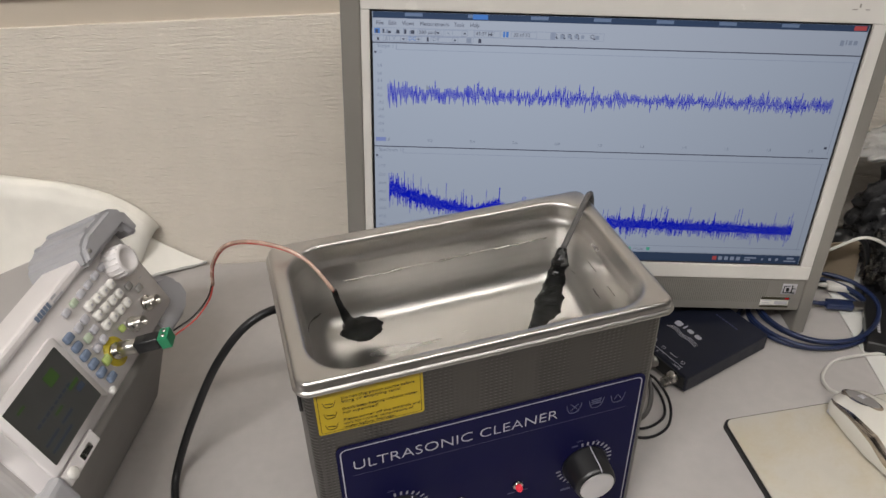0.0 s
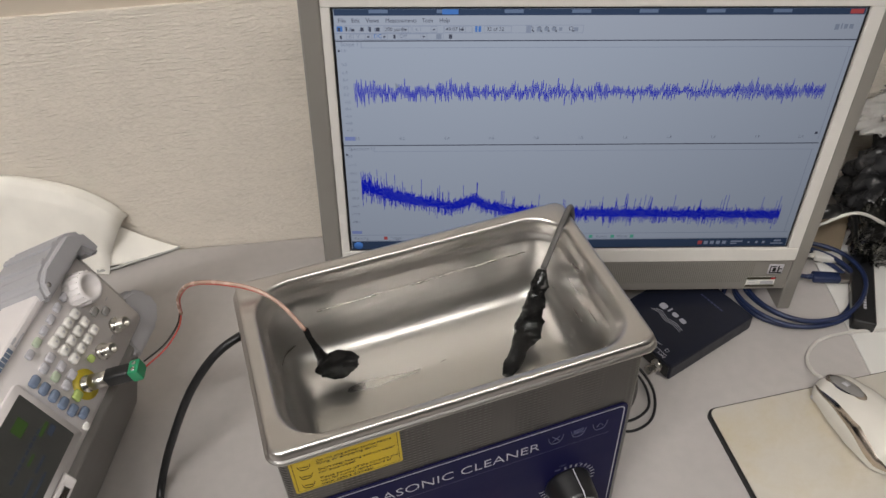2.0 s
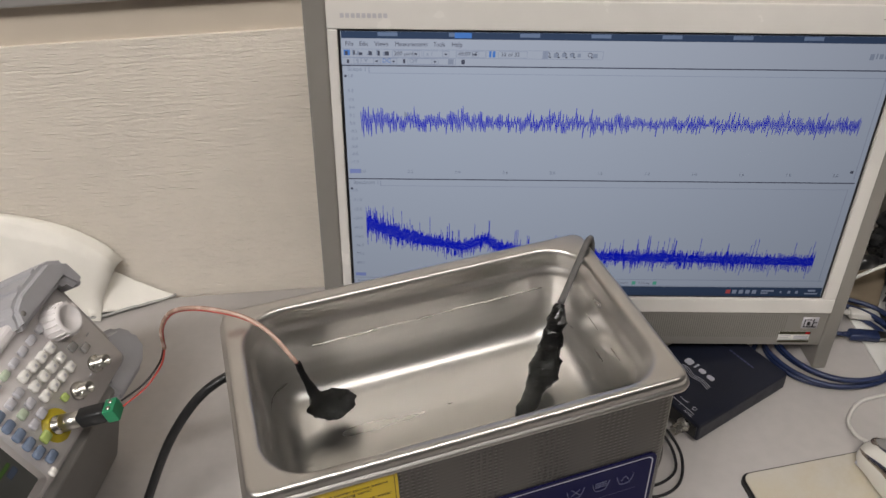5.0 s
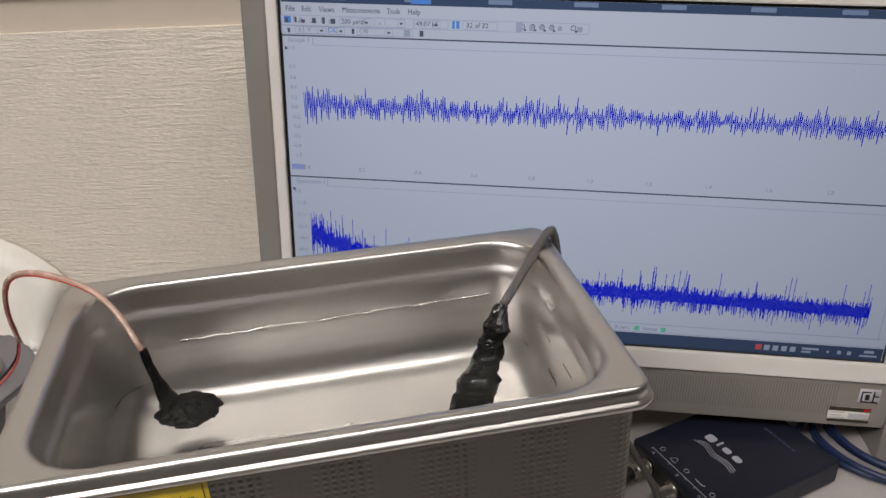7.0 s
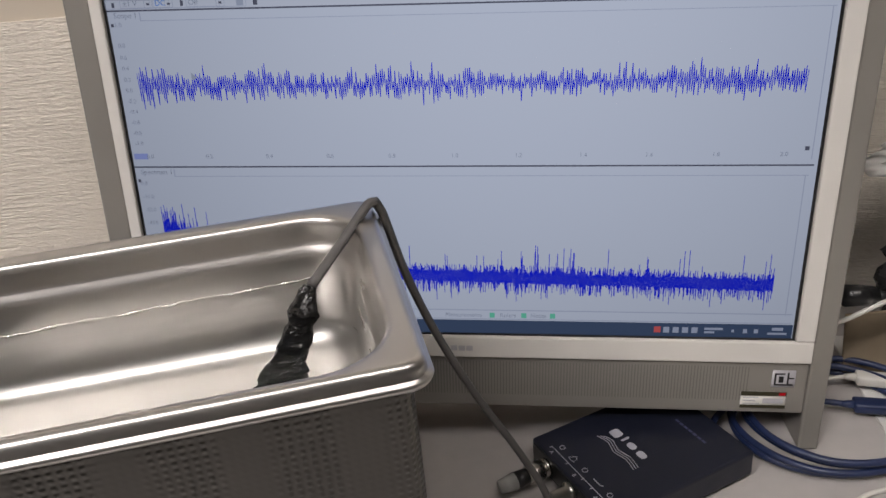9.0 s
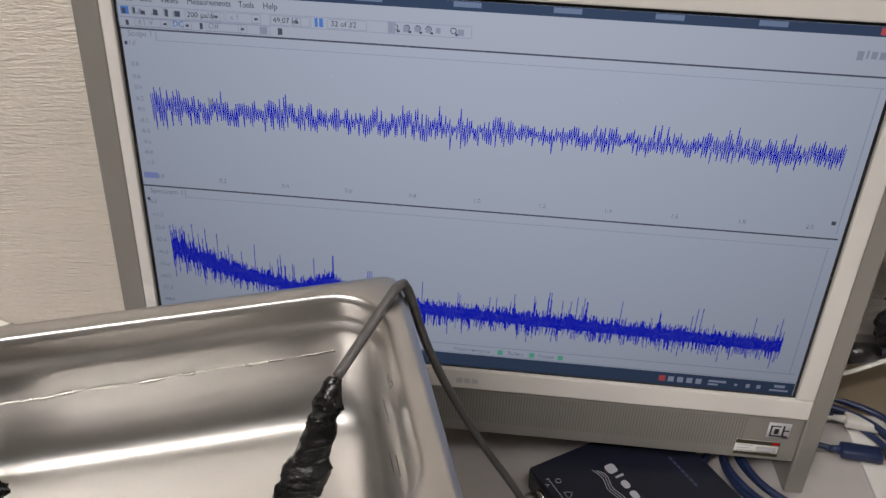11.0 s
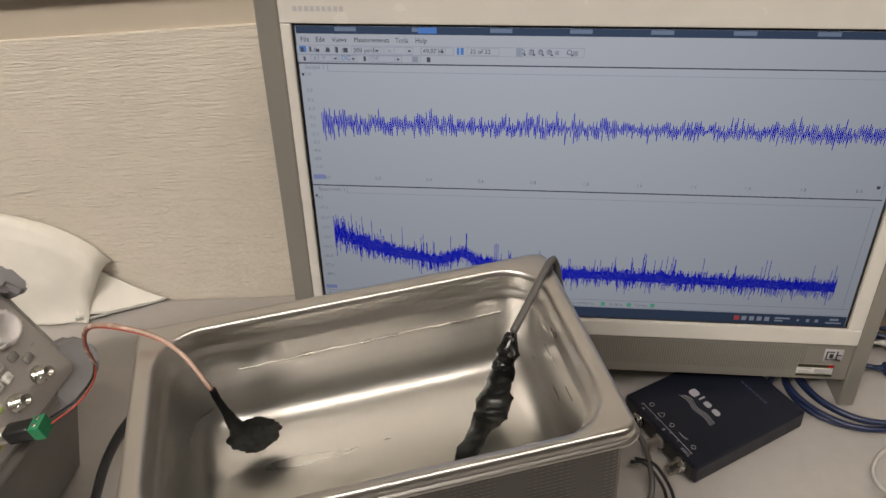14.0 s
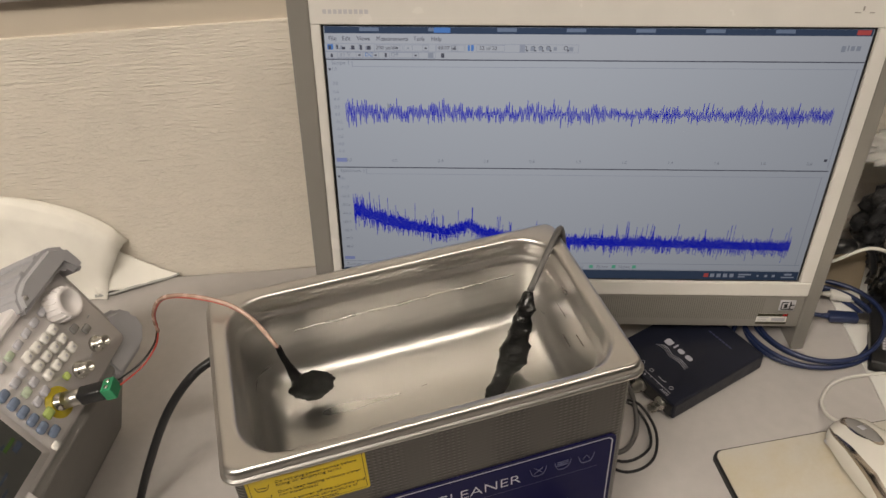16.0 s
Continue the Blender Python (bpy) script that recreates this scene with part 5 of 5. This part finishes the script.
usb_plug("white_usb_cable", "off-white USB cable plugged into the hub", (0.6610, 0.1860, 0.0110), (0.6270, 0.2040, 0.0125), M_CORD, [(0.600, 0.214, 0.012), (0.570, 0.224, 0.020), (0.540, 0.245, 0.030), (0.500, 0.280, 0.040)], M_CORD, 0.0016)
usb_plug("blue_usb_cable", "navy blue USB cable plugged into the hub", (0.6400, 0.1620, 0.0100), (0.6050, 0.1780, 0.0112), M_NAVY, [(0.585, 0.192, 0.010), (0.560, 0.205, 0.010), (0.535, 0.228, 0.008), (0.500, 0.270, 0.006)], M_NAVY, 0.0024)
coil = thing("coiled_usb_cable", "coil of navy blue cable lying beside the oscilloscope box", "cable", pose(0, 0, 0))
pts, rr = [], random.Random(7)
for turn in range(4):
    for k in range(10):
        a = math.tau * k / 10 + 2.2
        g2 = 1 + 0.05 * math.sin(turn * 2.1) + 0.04 * rr.uniform(-1, 1)
        pts.append((0.580 + 0.066 * g2 * math.cos(a) + 0.003 * turn, 0.176 + 0.060 * g2 * math.sin(a) - 0.001 * turn, 0.0052 + 0.0042 * turn + 0.001 * rr.random()))
part("coil", tube([(0.496, 0.190, 0.012), (0.508, 0.200, 0.012), *pts, (0.560, 0.250, 0.016), (0.500, 0.290, 0.012)], 0.0026, 9), M_NAVY, coil)

pl2 = thing("side_plug", "black plug in the side of the monitor with its lead", "plug", pose(0, 0, 0))
part("plug_body", cyl((0.592, 0.1885, 0.1030), (0.618, 0.190, 0.0960), 0.0080, 0.0072, 16, bevel=0.001), M_BLK, pl2)
part("boot", cyl((0.618, 0.190, 0.0960), (0.634, 0.190, 0.0900), 0.0056, 0.0034, 14), M_BLK, pl2)
part("lead", tube([(0.632, 0.190, 0.0908), (0.648, 0.190, 0.0760), (0.663, 0.191, 0.0420), (0.676, 0.194, 0.0200), (0.6895, 0.2000, 0.0110)], 0.0032, 10), M_RUB, pl2)
wc = thing("white_lead", "white lead curving out from behind the monitor", "cable", pose(0, 0, 0))
part("lead", tube([(0.586, 0.206, 0.066), (0.598, 0.190, 0.081), (0.630, 0.178, 0.098), (0.667, 0.170, 0.078), (0.700, 0.160, 0.050), (0.740, 0.150, 0.018), (0.800, 0.140, 0.0045)], 0.0018, 10), M_CORD, wc)


# ---- white cloth against the wall ----
def cloth():
    b = bmesh.new()
    n, m2 = 44, 40
    rows = []
    for i in range(n + 1):
        s = i / n
        row = []
        for j in range(m2 + 1):
            t = j / m2
            # s runs from far left to the free right edge; t from the wall over the ridge down to the desk
            edge_x = float(np.interp(t, (0, 0.25, 0.35, 0.7, 1), (-0.110, -0.118, -0.124, -0.143, -0.153)))
            x = -0.62 + (edge_x + 0.62) * s
            ridge_x = -0.62 + 0.508 * s
            top = float(np.interp(ridge_x, (-0.62, -0.30, -0.215, -0.164, -0.139, -0.124, -0.112), (0.160, 0.150, 0.135, 0.115, 0.099, 0.083, 0.062)))
            z = top * float(np.interp(t, (0, 0.12, 0.25, 0.36, 0.7, 1), (1.01, 1.02, 1.0, 0.90, 0.42, 0.02)))
            y = wall_y(x) - float(np.interp(t, (0, 0.25, 0.36, 1), (0.004, 0.018, 0.026, 0.046)))
            fold = noise.noise(Vector((x * 11 + t * 1.5, t * 1.2, 3.0))) + 0.4 * noise.noise(Vector((x * 34, t * 4, 1.0)))
            y = min(y - 0.009 * fold * min(1, t * 2), wall_y(x) - 0.004)
            z += 0.005 * fold * (1 - t)
            row.append(b.verts.new((x, y, max(z, 0.0025))))
        rows.append(row)
    for p, q2 in zip(rows, rows[1:]):
        for j in range(m2):
            b.faces.new((p[j], p[j + 1], q2[j + 1], q2[j]))
    bmesh.ops.recalc_face_normals(b, faces=b.faces[:])
    bmesh.ops.solidify(b, geom=b.faces[:], thickness=0.0022)
    c = thing("white_cloth", "white cotton cloth draped at the back of the desk", "cloth", pose(0, 0, 0))
    part("drape", b, M_CLOTH, c)
    f = bmesh.new()
    rows = []
    for i in range(25):
        s = i / 24
        row = []
        for j in range(13):
            t = j / 12
            x = -0.162 + 0.095 * s
            y = wall_y(x) - 0.004 - 0.036 * (1 - s) ** 0.9 * t
            z = 0.074 * (1 - s) ** 1.15 * (1 - t) ** 1.1 + 0.004 + 0.003 * math.sin(11 * s) * (1 - s) * t + 0.004 * t * (1 - s)
            row.append(f.verts.new((x, y, z)))
        rows.append(row)
    for p, q2 in zip(rows, rows[1:]):
        for j in range(12):
            f.faces.new((p[j], p[j + 1], q2[j + 1], q2[j]))
    bmesh.ops.recalc_face_normals(f, faces=f.faces[:])
    bmesh.ops.solidify(f, geom=f.faces[:], thickness=0.0018)
    part("folded_corner", f, M_CLOTH, c, "folded corner with a grey edge")
    part("grey_hem", tube([(-0.165, 0.506, 0.007), (-0.147, 0.5055, 0.0055), (-0.127, 0.507, 0.006), (-0.107, 0.509, 0.0055), (-0.087, 0.5115, 0.0045), (-0.066, 0.515, 0.004)], 0.0018, 8), M_LINING, c, "grey hem")


cloth()


# ---- clutter beyond the monitor ----
def crumpled(name, label, center, radii, seed, lump, material, category):
    o = thing(name, label, category, pose(center[0], center[1], 0))
    b = blob((0, 0, center[2]), radii, seed, lump, Matrix.Identity(4))
    for v in b.verts:
        v.co.z = max(v.co.z, 0.003)
    part("bag", b, material, o)
    return o


crumpled("grey_bag", "crumpled smoky dark grey plastic bag of parts", (0.768, 0.214, 0.080), (0.104, 0.046, 0.088), 2.0, 0.30, M_BAGG, "bag")
crumpled("clear_bag", "crumpled clear plastic bag in front of the grey one", (0.690, 0.178, 0.050), (0.034, 0.020, 0.052), 5.0, 0.5, M_FILM, "bag")
crumpled("clear_bag", "crumpled pale plastic film lying on the grey bag", (0.765, 0.222, 0.180), (0.105, 0.036, 0.026), 8.0, 0.45, M_HAZE, "bag")
case = thing("clear_case", "frosted plastic storage case with a lid", "storage case", pose(0.860, 0.235, 0.0, 0, 0, WALL_YAW))
part("tub", box(0.0, 0.26, -0.03, 0.020, 0.002, 0.190, 0.008), M_FROST, case, smooth=False)
part("lid", box(-0.005, 0.265, -0.034, 0.023, 0.191, 0.203, 0.004), M_FROST, case, smooth=False)
flap = thing("cardboard_flap", "plain brown cardboard piece standing behind the USB hub", "cardboard", pose(0.626, 0.2165, 0.0024, -8, 0, -12))
part("sheet", box(0.0, 0.046, 0.0, 0.003, 0.0, 0.056, 0.0006), M_CARD, flap, smooth=False)
